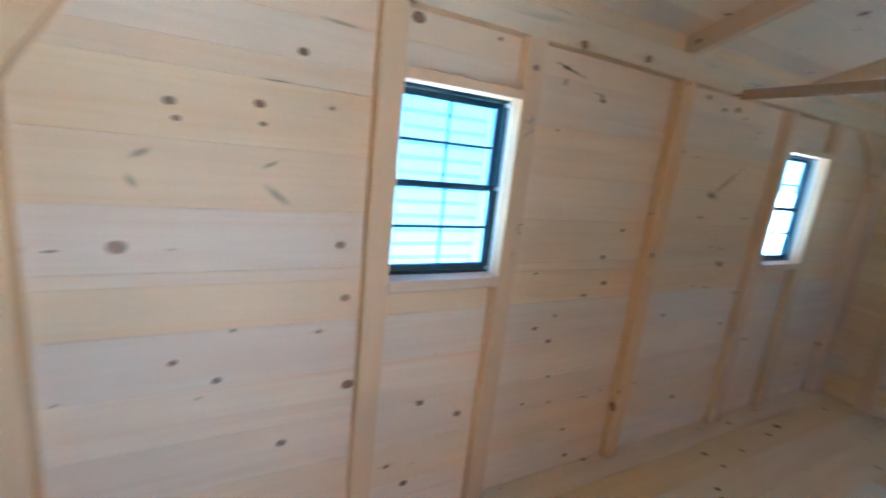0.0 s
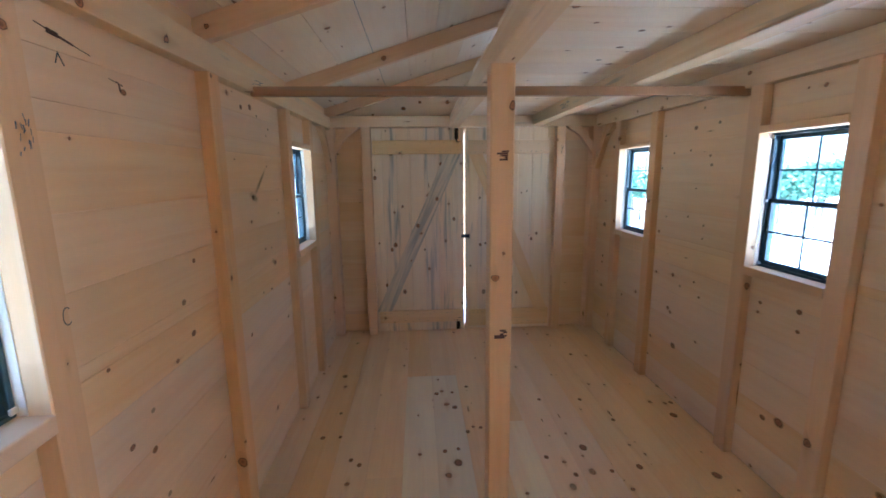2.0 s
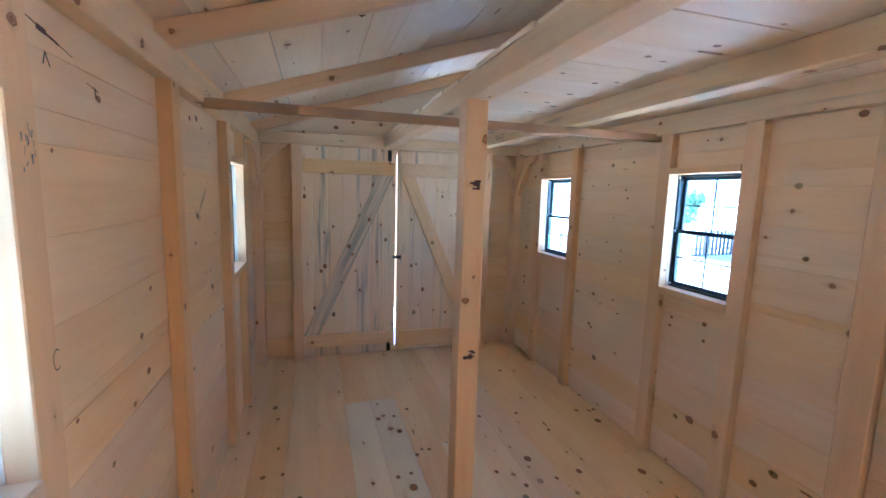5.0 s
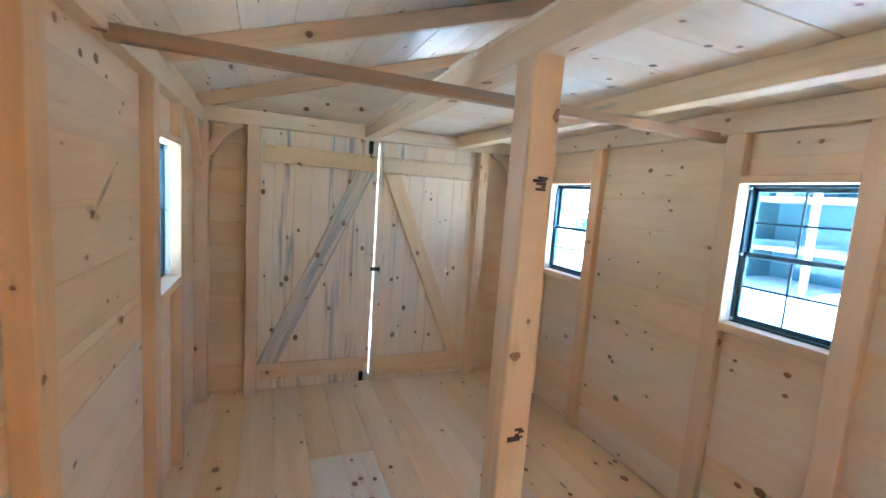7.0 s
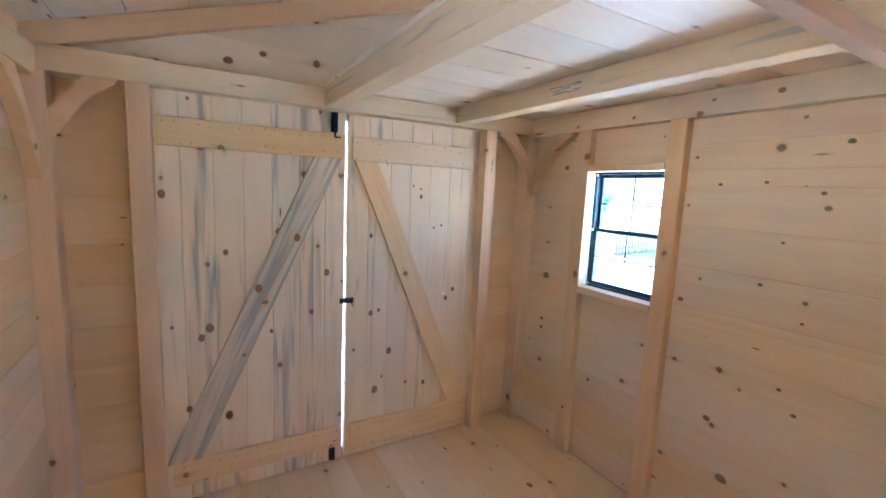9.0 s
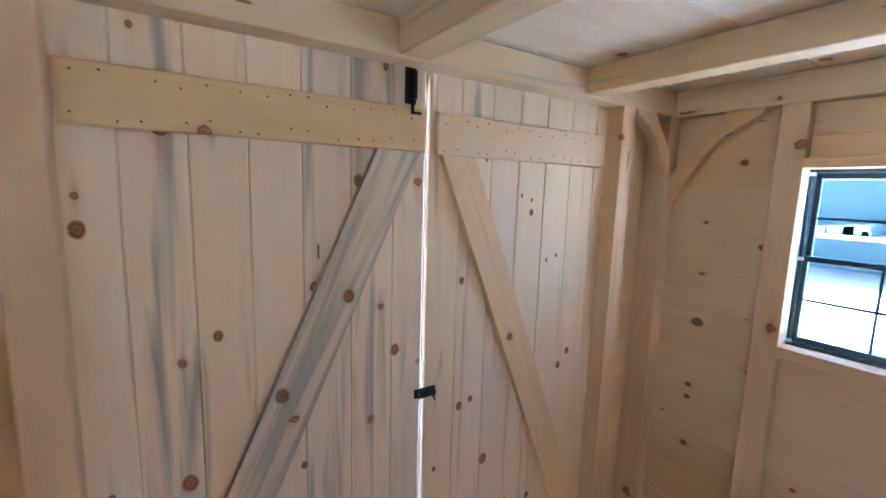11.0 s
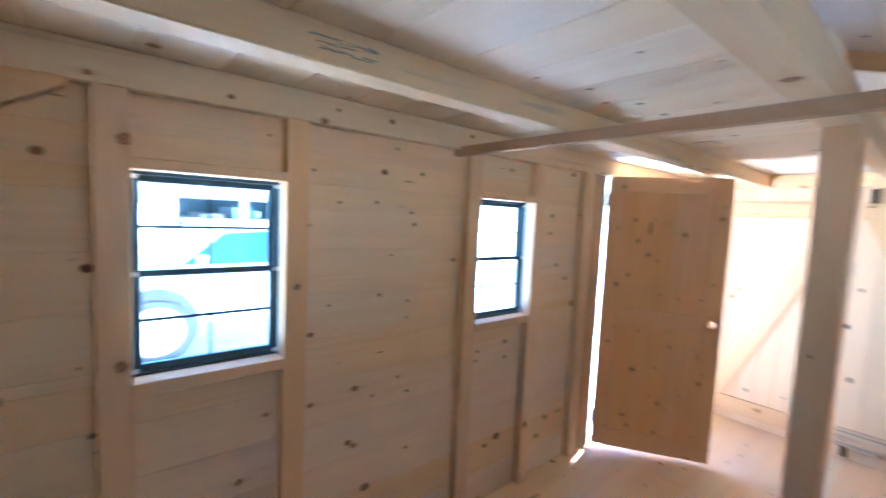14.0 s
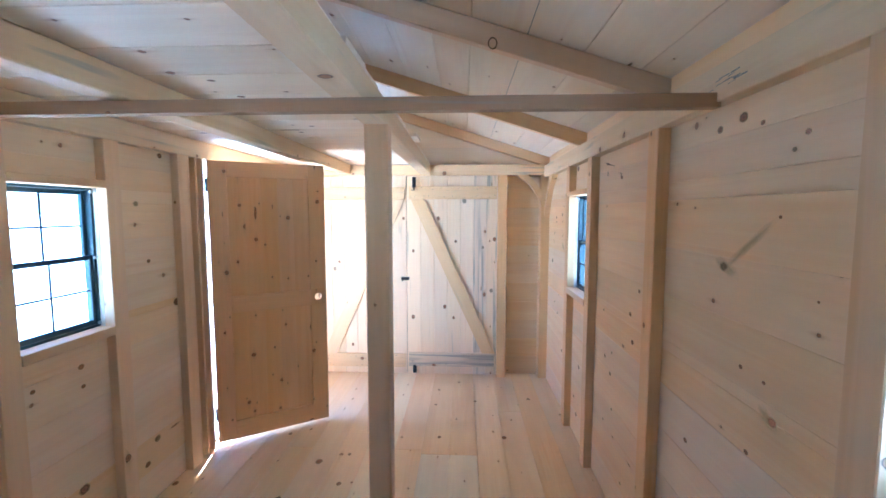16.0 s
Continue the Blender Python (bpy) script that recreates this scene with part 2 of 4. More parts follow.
SIDING = plain("pale_vinyl_siding", (0.42, 0.52, 0.55), 0.5, spread=0.04, scale=2)
CAR_PAINT = plain("white_car_paint", (0.62, 0.66, 0.67), 0.2, spread=0.03, scale=2)
# tyre black lifted to grey: the glare is put into the colour
TYRE = plain("tyre_with_glare", (0.08, 0.08, 0.08), 0.8)
RIM = plain("silver_rim", (0.62, 0.63, 0.65), 0.3, metal=0.6)
TEAL_GLASS = plain("tinted_car_glass", (0.05, 0.12, 0.135), 0.12)
FENCE_WOOD = plain("weathered_fence", (0.17, 0.155, 0.145), 0.8, scale=8)
BARK = plain("bark", (0.13, 0.09, 0.06), 0.9, scale=14, bump=0.5)
LEAVES = plain("green_leaves", (0.11, 0.21, 0.13), 0.6, spread=0.5, scale=3)
DARK_STEEL = plain("dark_blue_steel", (0.13, 0.21, 0.23), 0.5, spread=0.3)
# brown for the added boards, dark enough that the overexposed door gap reads cream
BACKDROP_BROWN = plain("backdrop_brown", (0.21, 0.125, 0.052), 0.7, scale=6)
PALE_WOOD = plain("pale_lumber", (0.60, 0.52, 0.42), 0.7, scale=6)


def pane_material():
    """Clear window glass: see-through, with a Fresnel gloss."""
    m, n, l, bsdf = shader("window_glass")
    out = n["Material Output"]
    n.remove(bsdf)
    clear, gloss, fres, mix = n.new("ShaderNodeBsdfTransparent"), n.new("ShaderNodeBsdfGlossy"), n.new("ShaderNodeLayerWeight"), n.new("ShaderNodeMixShader")
    clear.inputs[0].default_value = (0.94, 0.97, 0.97, 1)
    gloss.inputs["Roughness"].default_value = 0.02
    l.new(math_node(n, l, "ADD", 0.02, math_node(n, l, "MULTIPLY", math_node(n, l, "POWER", fres.outputs["Facing"], 5.0), 0.5)), mix.inputs[0])
    l.new(clear.outputs[0], mix.inputs[1])
    l.new(gloss.outputs[0], mix.inputs[2])
    l.new(mix.outputs[0], out.inputs[0])
    return m


GLASS = pane_material()

# ---- mesh helpers ----
MESHES = {}


def finish(name, bm, material):
    me = bpy.data.meshes.new(name)
    bm.to_mesh(me)
    bm.free()
    me.materials.append(material)
    return me


def part(name, bm, material, parent=None, label=""):
    ob = new(name, finish(name, bm, material))
    if parent is not None:
        ob.parent = parent
    if label:
        ob["label"] = label
    return ob


def add_box(bm, x0, x1, y0, y1, z0, z1, ch=0.0):
    """A box with its upright and level edges chamfered by ch, with grain UV along its longest side."""
    lay = bm.loops.layers.uv.get("grain") or bm.loops.layers.uv.new("grain")
    geom = bmesh.ops.create_cube(bm, size=1.0, matrix=Matrix.Translation(((x0 + x1) / 2, (y0 + y1) / 2, (z0 + z1) / 2)) @ Matrix.Diagonal((x1 - x0, y1 - y0, z1 - z0, 1)))
    verts = geom["verts"]
    if ch > 0:
        edges = list({e for v in verts for e in v.link_edges})
        r = bmesh.ops.bevel(bm, geom=edges, offset=ch, offset_type="OFFSET", segments=1, affect="EDGES", profile=0.5)
        verts = list(set(r["verts"]) | {v for v in verts if v.is_valid})
    dims = (x1 - x0, y1 - y0, z1 - z0)
    a = dims.index(max(dims))
    for f in {f for v in verts for f in v.link_faces}:
        nrm = f.normal
        for lp in f.loops:
            c = lp.vert.co
            b = max((i for i in range(3) if i != a), key=lambda i: (abs(nrm[i]) < 0.6, dims[i]))
            lp[lay].uv = (c[a], c[b] + 0.37 * c[3 - a - b])


def timber_mesh(length, width, thick, ch, material):
    """A board or timber on its middle line: length along x, width along y, thickness along z, with chamfered long edges."""
    key = (round(length, 3), round(width, 3), round(thick, 3), round(ch, 4), material.name)
    if key in MESHES:
        return MESHES[key]
    w, t, x = width / 2, thick / 2, length / 2
    ring = [(-w + ch, -t), (w - ch, -t), (w, -t + ch), (w, t - ch), (w - ch, t), (-w + ch, t), (-w, t - ch), (-w, -t + ch)]
    bm = bmesh.new()
    lay = bm.loops.layers.uv.new("grain")
    a = [bm.verts.new((-x, y, z)) for y, z in ring]
    b = [bm.verts.new((x, y, z)) for y, z in ring]
    run = [0.0]
    for i in range(8):
        run.append(run[-1] + math.dist(ring[i], ring[(i + 1) % 8]))
    for i in range(8):
        j = (i + 1) % 8
        f = bm.faces.new((a[i], a[j], b[j], b[i]))
        for lp, uvv in zip(f.loops, ((-x, run[i]), (-x, run[i + 1]), (x, run[i + 1]), (x, run[i]))):
            lp[lay].uv = uvv
    for f in (bm.faces.new(a[::-1]), bm.faces.new(b)):
        for lp in f.loops:
            lp[lay].uv = (lp.vert.co.z, lp.vert.co.y)
    bmesh.ops.recalc_face_normals(bm, faces=bm.faces)
    MESHES[key] = finish("timber", bm, material)
    return MESHES[key]


def timber(name, p0, p1, width, thick, facing, material, parent=None, ch=0.003, label=""):
    """A timber from p0 to p1 (its middle line); facing: the way its wide side looks."""
    p0, p1 = Vector(p0), Vector(p1)
    x = (p1 - p0).normalized()
    z = Vector(facing)
    z = (z - z.dot(x) * x).normalized()
    y = z.cross(x)
    ob = new(name, timber_mesh((p1 - p0).length, width, thick, ch, material))
    m = Matrix((x, y, z)).transposed().to_4x4()
    m.translation = (p0 + p1) / 2
    ob.matrix_world = m
    if parent is not None:
        ob.parent = parent
    if label:
        ob["label"] = label
    return ob


def prism(bm, outline, y0, y1, frame3):
    """Extrudes a 2D outline (s, z) by a depth; frame3 maps (s, depth, z) to the world."""
    lay = bm.loops.layers.uv.get("grain") or bm.loops.layers.uv.new("grain")
    a = [bm.verts.new(frame3(s, y0, z)) for s, z in outline]
    b = [bm.verts.new(frame3(s, y1, z)) for s, z in outline]
    k = len(outline)
    faces = [bm.faces.new(a), bm.faces.new(b[::-1])] + [bm.faces.new((a[i], b[i], b[(i + 1) % k], a[(i + 1) % k])) for i in range(k)]
    pos = {**dict(zip(a, outline)), **dict(zip(b, outline))}
    for f in faces:
        for lp in f.loops:
            s, z = pos[lp.vert]
            lp[lay].uv = (s, z + (0.05 if lp.vert in b else 0))
    bmesh.ops.recalc_face_normals(bm, faces=bm.faces)


def cyl(bm, centre, axis, r, h, seg=16, r2=None):
    q = Vector((0, 0, 1)).rotation_difference(Vector(axis)).to_matrix().to_4x4()
    bmesh.ops.create_cone(bm, cap_ends=True, segments=seg, radius1=r, radius2=r if r2 is None else r2, depth=h, matrix=Matrix.Translation(centre) @ q)


def holed_plate(bm, u0, u1, z0, z1, cu, cz, r, d0, d1, frame3, seg=20):
    """A plate with a round hole right through it."""
    lay = bm.loops.layers.uv.get("grain") or bm.loops.layers.uv.new("grain")
    rim, hole = [], []
    for i in range(seg):
        a = 2 * math.pi * (i + 0.5) / seg
        c, s = math.cos(a), math.sin(a)
        k = min(((u1 if c > 0 else u0) - cu) / c if abs(c) > 1e-6 else 9, ((z1 if s > 0 else z0) - cz) / s if abs(s) > 1e-6 else 9)
        rim.append((cu + c * k, cz + s * k))
        hole.append((cu + c * r, cz + s * r))
    corners = [(u0, z0), (u1, z0), (u1, z1), (u0, z1)]
    for cn in corners:
        j = min(range(seg), key=lambda i: math.dist(rim[i], cn))
        rim[j] = cn
    vs = [[bm.verts.new(frame3(u, d, z)) for u, z in ring] for ring in (rim, hole) for d in (d0, d1)]
    for i in range(seg):
        j = (i + 1) % seg
        for q in ((vs[0][i], vs[0][j], vs[2][j], vs[2][i]), (vs[1][j], vs[1][i], vs[3][i], vs[3][j]), (vs[2][i], vs[2][j], vs[3][j], vs[3][i]), (vs[0][j], vs[0][i], vs[1][i], vs[1][j])):
            f = bm.faces.new(q)
            for lp in f.loops:
                c = lp.vert.co
                lp[lay].uv = (c.z, c.x + c.y)
    bmesh.ops.recalc_face_normals(bm, faces=bm.faces)


def empty(name, at=(0, 0, 0)):
    ob = new(name)
    ob.location = at
    return ob


# ---- plan ----
XW, XE = -1.22, 1.337            # inner faces of the wall boards
SW, SE = -1.168, 1.288           # inner faces of studs
YA, YB = 0.045, -4.745           # inner faces of the end boards
FA, FB = -0.07, -4.625           # inner faces of the end framing
PLATE_W, PLATE_E = (1.95, 2.06), (1.965, 2.075)
TIE = (1.972, 2.072)
DECK = 2.078                     # underside of the loft deck
RIDGE_X, SLOPE = 0.87, 0.317     # long west slope up to the ridge board; short steep slope down to the east wall
EAVE_Z = 2.066                   # underside of the rafters at the west studs
ROW = 0.186                      # wall board height
ROWS_Z = [-0.008 + ROW * k for k in range(12)]
WINS = {  # wall side, y0, y1
    "window_1": ("E", -1.015, -0.550),
    "window_2": ("E", -2.475, -2.030),
    "window_3": ("W", -1.295, -0.830),
    "window_4": ("W", -3.680, -3.225),
}
WZ0, WZ1 = 1.068, 1.735
DOOR_Y0, DOOR_Y1, DOOR_Z = -4.055, -3.262, 1.972


def roof_z(x):
    """Underside of the rafters."""
    return EAVE_Z + SLOPE * (x - SW)


# ---- floor ----
floor = part("floor", bmesh.new(), FLOOR_PINE)
bm = bmesh.new()
add_box(bm, XW - 0.05, XE + 0.05, YB - 0.05, YA + 0.05, -0.12, -0.024)
floor.data = finish("floor", bm, FLOOR_PINE)
tagged(floor, "bare knotty pine plank floor of the shed", "floor", kind="structure")

# ---- walls: outer sheets with openings ----


def sheet(name, side, openings, z1):
    """The outer sheet of a wall behind its boards, cut by openings (u0, u1, z0, z1)."""
    bm = bmesh.new()
    u_lo, u_hi = (YB - 0.05, YA + 0.05) if side in "EW" else (XW - 0.05, XE + 0.05)
    us = sorted({u_lo, u_hi, *(o[0] for o in openings), *(o[1] for o in openings)})
    zs = sorted({-0.12, z1, *(o[2] for o in openings), *(o[3] for o in openings)})
    for ua, ub in zip(us, us[1:]):
        for za, zb in zip(zs, zs[1:]):
            if any(o[0] - 1e-6 <= ua and ub <= o[1] + 1e-6 and o[2] - 1e-6 <= za and zb <= o[3] + 1e-6 for o in openings):
                continue
            if side == "E":
                add_box(bm, XE + 0.022, XE + 0.045, ua, ub, za, zb)
            elif side == "W":
                add_box(bm, XW - 0.045, XW - 0.022, ua, ub, za, zb)
            elif side == "A":
                add_box(bm, ua, ub, YA + 0.022, YA + 0.045, za, zb)
            else:
                add_box(bm, ua, ub, YB - 0.045, YB - 0.022, za, zb)
    return part(name, bm, SHELL)


GAP_A, GAP_B = 0.054, 0.152      # where the pairs of end doors meet
JA = (-0.812, 0.912)              # clear opening of the pair at the north end
JB = (-0.732, 1.03)
DOOR_TOP = 1.972
east_open = [(y0, y1, WZ0, WZ1) for s, y0, y1 in WINS.values() if s == "E"] + [(DOOR_Y0, DOOR_Y1, 0.0, DOOR_Z)]
west_open = [(y0, y1, WZ0, WZ1) for s, y0, y1 in WINS.values() if s == "W"]
wall_e = tagged(sheet("wall_east", "E", east_open, 2.12), "knotty pine board wall with two windows and a doorway", "wall", kind="structure")
wall_w = tagged(sheet("wall_west", "W", west_open, 2.12), "knotty pine board wall with two windows", "wall", kind="structure")
wall_n = tagged(sheet("wall_north", "A", [(JA[0], JA[1], 0.0, DOOR_TOP)], 2.08), "pine end wall round a pair of plank doors", "wall", kind="structure")
wall_s = tagged(sheet("wall_south", "B", [(JB[0], JB[1], 0.0, DOOR_TOP)], 2.08), "pine end wall round a pair of plank doors", "wall", kind="structure")

# studs, plates, window rails
for y0, y1 in ((-0.55, -0.46), (-1.102, -1.015), (-2.03, -1.943), (-2.565, -2.475), (-3.105, -3.0)):
    timber("stud", (XE - 0.024, (y0 + y1) / 2, 0), (XE - 0.024, (y0 + y1) / 2, PLATE_E[0]), y1 - y0, 0.05, (-1, 0, 0), STUD_PINE, wall_e)
timber("stud", (XE - 0.024, -4.11, 0), (XE - 0.024, -4.11, PLATE_E[0]), 0.09, 0.05, (-1, 0, 0), STUD_PINE, wall_e)
for y0, y1 in ((-0.83, -0.745), (-1.382, -1.295), (-2.35, -2.262), (-3.225, -3.143), (-3.765, -3.68)):
    timber("stud", (XW + 0.025, (y0 + y1) / 2, 0), (XW + 0.025, (y0 + y1) / 2, PLATE_W[0]), y1 - y0, 0.052, (1, 0, 0), STUD_PINE, wall_w)
timber("plate", (XE - 0.026, YA - 0.002, sum(PLATE_E) / 2), (XE - 0.026, YB + 0.002, sum(PLATE_E) / 2), PLATE_E[1] - PLATE_E[0], 0.054, (-1, 0, 0), BEAM_PINE, wall_e)
timber("plate", (XW + 0.027, YA - 0.002, sum(PLATE_W) / 2), (XW + 0.027, YB + 0.002, sum(PLATE_W) / 2), PLATE_W[1] - PLATE_W[0], 0.056, (1, 0, 0), BEAM_PINE, wall_w)
for nm, (s, y0, y1) in WINS.items():
    xa, xb, w = (SE - 0.003, XE + 0.045, wall_e) if s == "E" else (XW - 0.045, SW + 0.003, wall_w)
    f = (-1, 0, 0) if s == "E" else (1, 0, 0)
    xm, dp = (xa + xb) / 2, xb - xa
    timber("window_header", (xm, y0 + 0.001, WZ1 + 0.017), (xm, y1 - 0.001, WZ1 + 0.017), 0.036, dp, f, STUD_PINE, w)
    timber("window_sill", (xm, y0 + 0.001, WZ0 - 0.021), (xm, y1 - 0.001, WZ0 - 0.021), 0.044, dp, f, STUD_PINE, w)
    # reveal linings behind the studs
    xr = XE + 0.024 if s == "E" else XW - 0.024
    for y, q in ((y0 - 0.008, 1), (y1 + 0.008, -1)):
        timber("reveal_lining", (xr, y, WZ0 - 0.04), (xr, y, WZ1 + 0.03), 0.046, 0.018, (0, q, 0), REVEAL_PINE, w, ch=0.001)

# corner posts, ties, jambs of the end walls, knee braces
CPX, CPY = 0.08, 0.114


def knee(parent, run, foot, top_in, foot_in, frame3):
    """A sawn knee brace with a hollowed lower edge: s runs along the timber from the corner post, z down from it."""
    out = [(0.0, -foot), (0.0, -foot_in), (top_in, 0.0), (run, 0.0), (run - 0.012, -0.022)]
    for i in range(1, 12):
        a = i / 12
        dip = 0.085 * run * math.sin(math.pi * a) * (1.0 + 0.25 * math.sin(2 * math.pi * a))
        out.append(((run - 0.012) * (1 - a) - dip, -0.022 - (foot - 0.022) * a + dip))
    bm = bmesh.new()
    prism(bm, out, 0.004, 0.050, frame3)
    part("knee_brace", bm, STUD_PINE, parent)


for end, wall, yb, q in (("A", wall_n, YA, -1), ("B", wall_s, YB, 1)):
    for xb, k in ((XW, 1), (XE, -1)):
        timber("corner_post", (xb + k * CPX / 2, yb + q * CPY / 2, 0), (xb + k * CPX / 2, yb + q * CPY / 2, TIE[0]), CPX, CPY, (0, q, 0), STUD_PINE, wall)
        side = wall_w if k == 1 else wall_e
        top = PLATE_W[0] if k == 1 else PLATE_E[0]
        knee(side, 0.345, 0.385, 0.205, 0.255, lambda s, d, z, xb=xb, k=k, yb=yb, q=q, top=top: (xb + k * d, yb + q * (CPY + s), top + z))
        knee(wall, 0.222 if k == 1 else 0.24, 0.255, 0.115, 0.14, lambda s, d, z, xb=xb, k=k, yb=yb, q=q: (xb + k * (CPX + s), yb + q * (0.06 + d), TIE[0] + z))
    yt = yb + q * 0.0575
    timber("tie_beam", (XW + 0.057, yt, sum(TIE) / 2), (XE - 0.055, yt, sum(TIE) / 2), TIE[1] - TIE[0], 0.115, (0, q, 0), BEAM_PINE, wall)
    j = JA if end == "A" else JB
    for x0, x1 in ((j[0] - 0.085, j[0]), (j[1], j[1] + 0.08)):
        timber("door_post", ((x0 + x1) / 2, yt, 0), ((x0 + x1) / 2, yt, TIE[0] - 0.001), x1 - x0, 0.117, (0, q, 0), STUD_PINE, wall)
    # unseen strips added behind the leaves to block light leaking round them
    yk = 0.0405 if end == "A" else -4.7265
    ys = sorted((yk, yk - q * 0.03))
    for x0, x1, z0, z1 in ((j[0] - 0.02, j[0] + 0.03, -0.02, DOOR_TOP + 0.02), (j[1] - 0.03, j[1] + 0.02, -0.02, DOOR_TOP + 0.02), (j[0] + 0.03, j[1] - 0.03, -0.1, 0.045), (j[0] + 0.03, j[1] - 0.03, DOOR_TOP - 0.035, DOOR_TOP + 0.02)):
        bm = bmesh.new()
        add_box(bm, x0, x1, ys[0], ys[1], z0, z1)
        part("door_stop", bm, STUD_PINE, wall)
# jambs of the side doorway
timber("door_jamb", (XE - 0.004, -3.183, 0), (XE - 0.004, -3.183, 1.985), 0.075, 0.018, (0, -1, 0), STUD_PINE, wall_e)
timber("door_jamb", (XE, -3.25, 0), (XE, -3.25, 1.985), 0.09, 0.018, (0, -1, 0), STUD_PINE, wall_e)
timber("door_jamb", (XE, -4.068, 0), (XE, -4.068, 1.985), 0.09, 0.018, (0, 1, 0), STUD_PINE, wall_e)
# ---- loft: centre beam, joist, deck, post, cross bar ----
beam = timber("loft_beam", (-0.038, FA - 0.002, 2.027), (-0.038, FB + 0.002, 2.027), 0.098, 0.096, (-1, 0, 0), BEAM_PINE, ch=0.004)
tagged(beam, "rough-sawn pine beam along the loft edge", "beam", kind="structure")
joist = timber("loft_joist", (0.727, FA - 0.002, 2.03), (0.727, FB + 0.002, 2.03), 0.093, 0.09, (-1, 0, 0), BEAM_PINE, ch=0.004)
tagged(joist, "rough-sawn pine joist under the loft boards", "joist", kind="structure")
bm = bmesh.new()
random.seed(5)
y = YB + 0.004
while y < YA - 0.03:
    w = random.choice((0.235, 0.24, 0.19, 0.235))
    y1 = min(y + w, YA - 0.004)
    add_box(bm, -0.075 + random.uniform(-0.012, 0.006) - (0.05 if -3.5 < y < -3.3 else 0), XE - 0.002, y + 0.0015, y1 - 0.0015, DECK, DECK + 0.021 + random.uniform(0, 0.002), 0.002)
    y = y1
deck = part("ceiling_loft_deck", bm, ROOF_PINE)
tagged(deck, "pale pine boards of the loft deck", "ceiling", kind="structure")

post = timber("support_post", (-0.047, -2.315, 0), (-0.047, -2.315, 1.977), 0.098, 0.098, (0, -1, 0), STUD_PINE, ch=0.006)
tagged(post, "square pine post under the loft beam, torn tags", "post")
random.seed(11)
for zt in (1.628, 0.874):
    bm = bmesh.new()
    for i in range(5):
        a, b = random.uniform(-0.03, 0.012), random.uniform(0.012, 0.03)
        add_box(bm, -0.047 + a, -0.047 + b, -2.3665, -2.3642, zt - 0.02 + i * 0.008, zt - 0.013 + i * 0.008)
    ob = part("torn_tag", bm, TAG_BROWN, None, "torn remains of a stapled brown tag")
    ob.parent = post
    ob.matrix_parent_inverse = post.matrix_world.inverted()
bar = timber("cross_bar", (SW - 0.01, -1.885, 1.957), (XE - 0.002, -1.885, 1.957), 0.043, 0.04, (0, -1, 0), OLD_PINE, ch=0.002)
tagged(bar, "thin brown wooden bar across the shed", "bar")

# ---- roof ----
roof = empty("roof")
tagged(roof, "pine roof of rafters and boards meeting a ridge board", "roof", kind="structure")
u = Vector((1, 0, SLOPE)).normalized()
up = Vector((-SLOPE, 0, 1)).normalized()
RAFT = 0.09
for yc in (0.012, -1.138, -2.305, -3.46, -4.712):
    a = Vector((SW - 0.10, yc, roof_z(SW - 0.10))) + up * RAFT / 2
    b = Vector((RIDGE_X, yc, roof_z(RIDGE_X))) + up * RAFT / 2
    timber("rafter", a, b, RAFT, 0.044, (0, -1, 0), STUD_PINE, roof)
for k, nm in ((1, "ceiling_roof"),):
    bm = bmesh.new()
    lay = bm.loops.layers.uv.new("grain")
    random.seed(21 + k)
    s, total = -0.14, (RIDGE_X - SW) / u.x + 0.055
    while s < total:
        s1 = min(s + random.choice((0.19, 0.235, 0.235, 0.24)), total)
        cuts = [YB - 0.12] + sorted(random.sample([-3.46, -2.305, -1.138], 2)) + [YA + 0.12]
        for y0, y1 in zip(cuts, cuts[1:]):
            lift = random.uniform(0, 0.002)
            co = []
            for ss, dd in ((s + 0.0015, 0), (s1 - 0.0015, 0), (s1 - 0.0015, 0.02), (s + 0.0015, 0.02)):
                v = Vector((SW, 0, EAVE_Z)) + u * ss + up * (RAFT + 0.001 + lift + dd)
                co.append((v.x, v.z))
            a = [bm.verts.new((x, y0 + 0.001, z)) for x, z in co]
            b = [bm.verts.new((x, y1 - 0.001, z)) for x, z in co]
            for q in ((0, 1), (1, 2), (2, 3), (3, 0)):
                f = bm.faces.new((a[q[0]], a[q[1]], b[q[1]], b[q[0]]))
                vv = (s, s1, s1 + 0.02, s1 + 0.04)
                for lp, uvv in zip(f.loops, ((y0, vv[q[0]]), (y0, vv[q[1]]), (y1, vv[q[1]]), (y1, vv[q[0]]))):
                    lp[lay].uv = uvv
            bm.faces.new(a)
            bm.faces.new(b)
        s = s1
    bmesh.ops.recalc_face_normals(bm, faces=bm.faces)
    tagged(part(nm, bm, ROOF_PINE), "pale pine roof boards on rafters", "ceiling", kind="structure")
    bm = bmesh.new()
    out = []
    for ss, dd in ((-0.42, 0.125), (total + 0.01, 0.125), (total + 0.01, 0.15), (-0.42, 0.15)):
        v = Vector((SW, 0, EAVE_Z)) + u * ss + up * dd
        out.append((v.x, v.z))
    prism(bm, out, YB - 0.2, YA + 0.2, lambda x, y, z: (x, y, z))
    part("roofing", bm, ROOFING, roof)

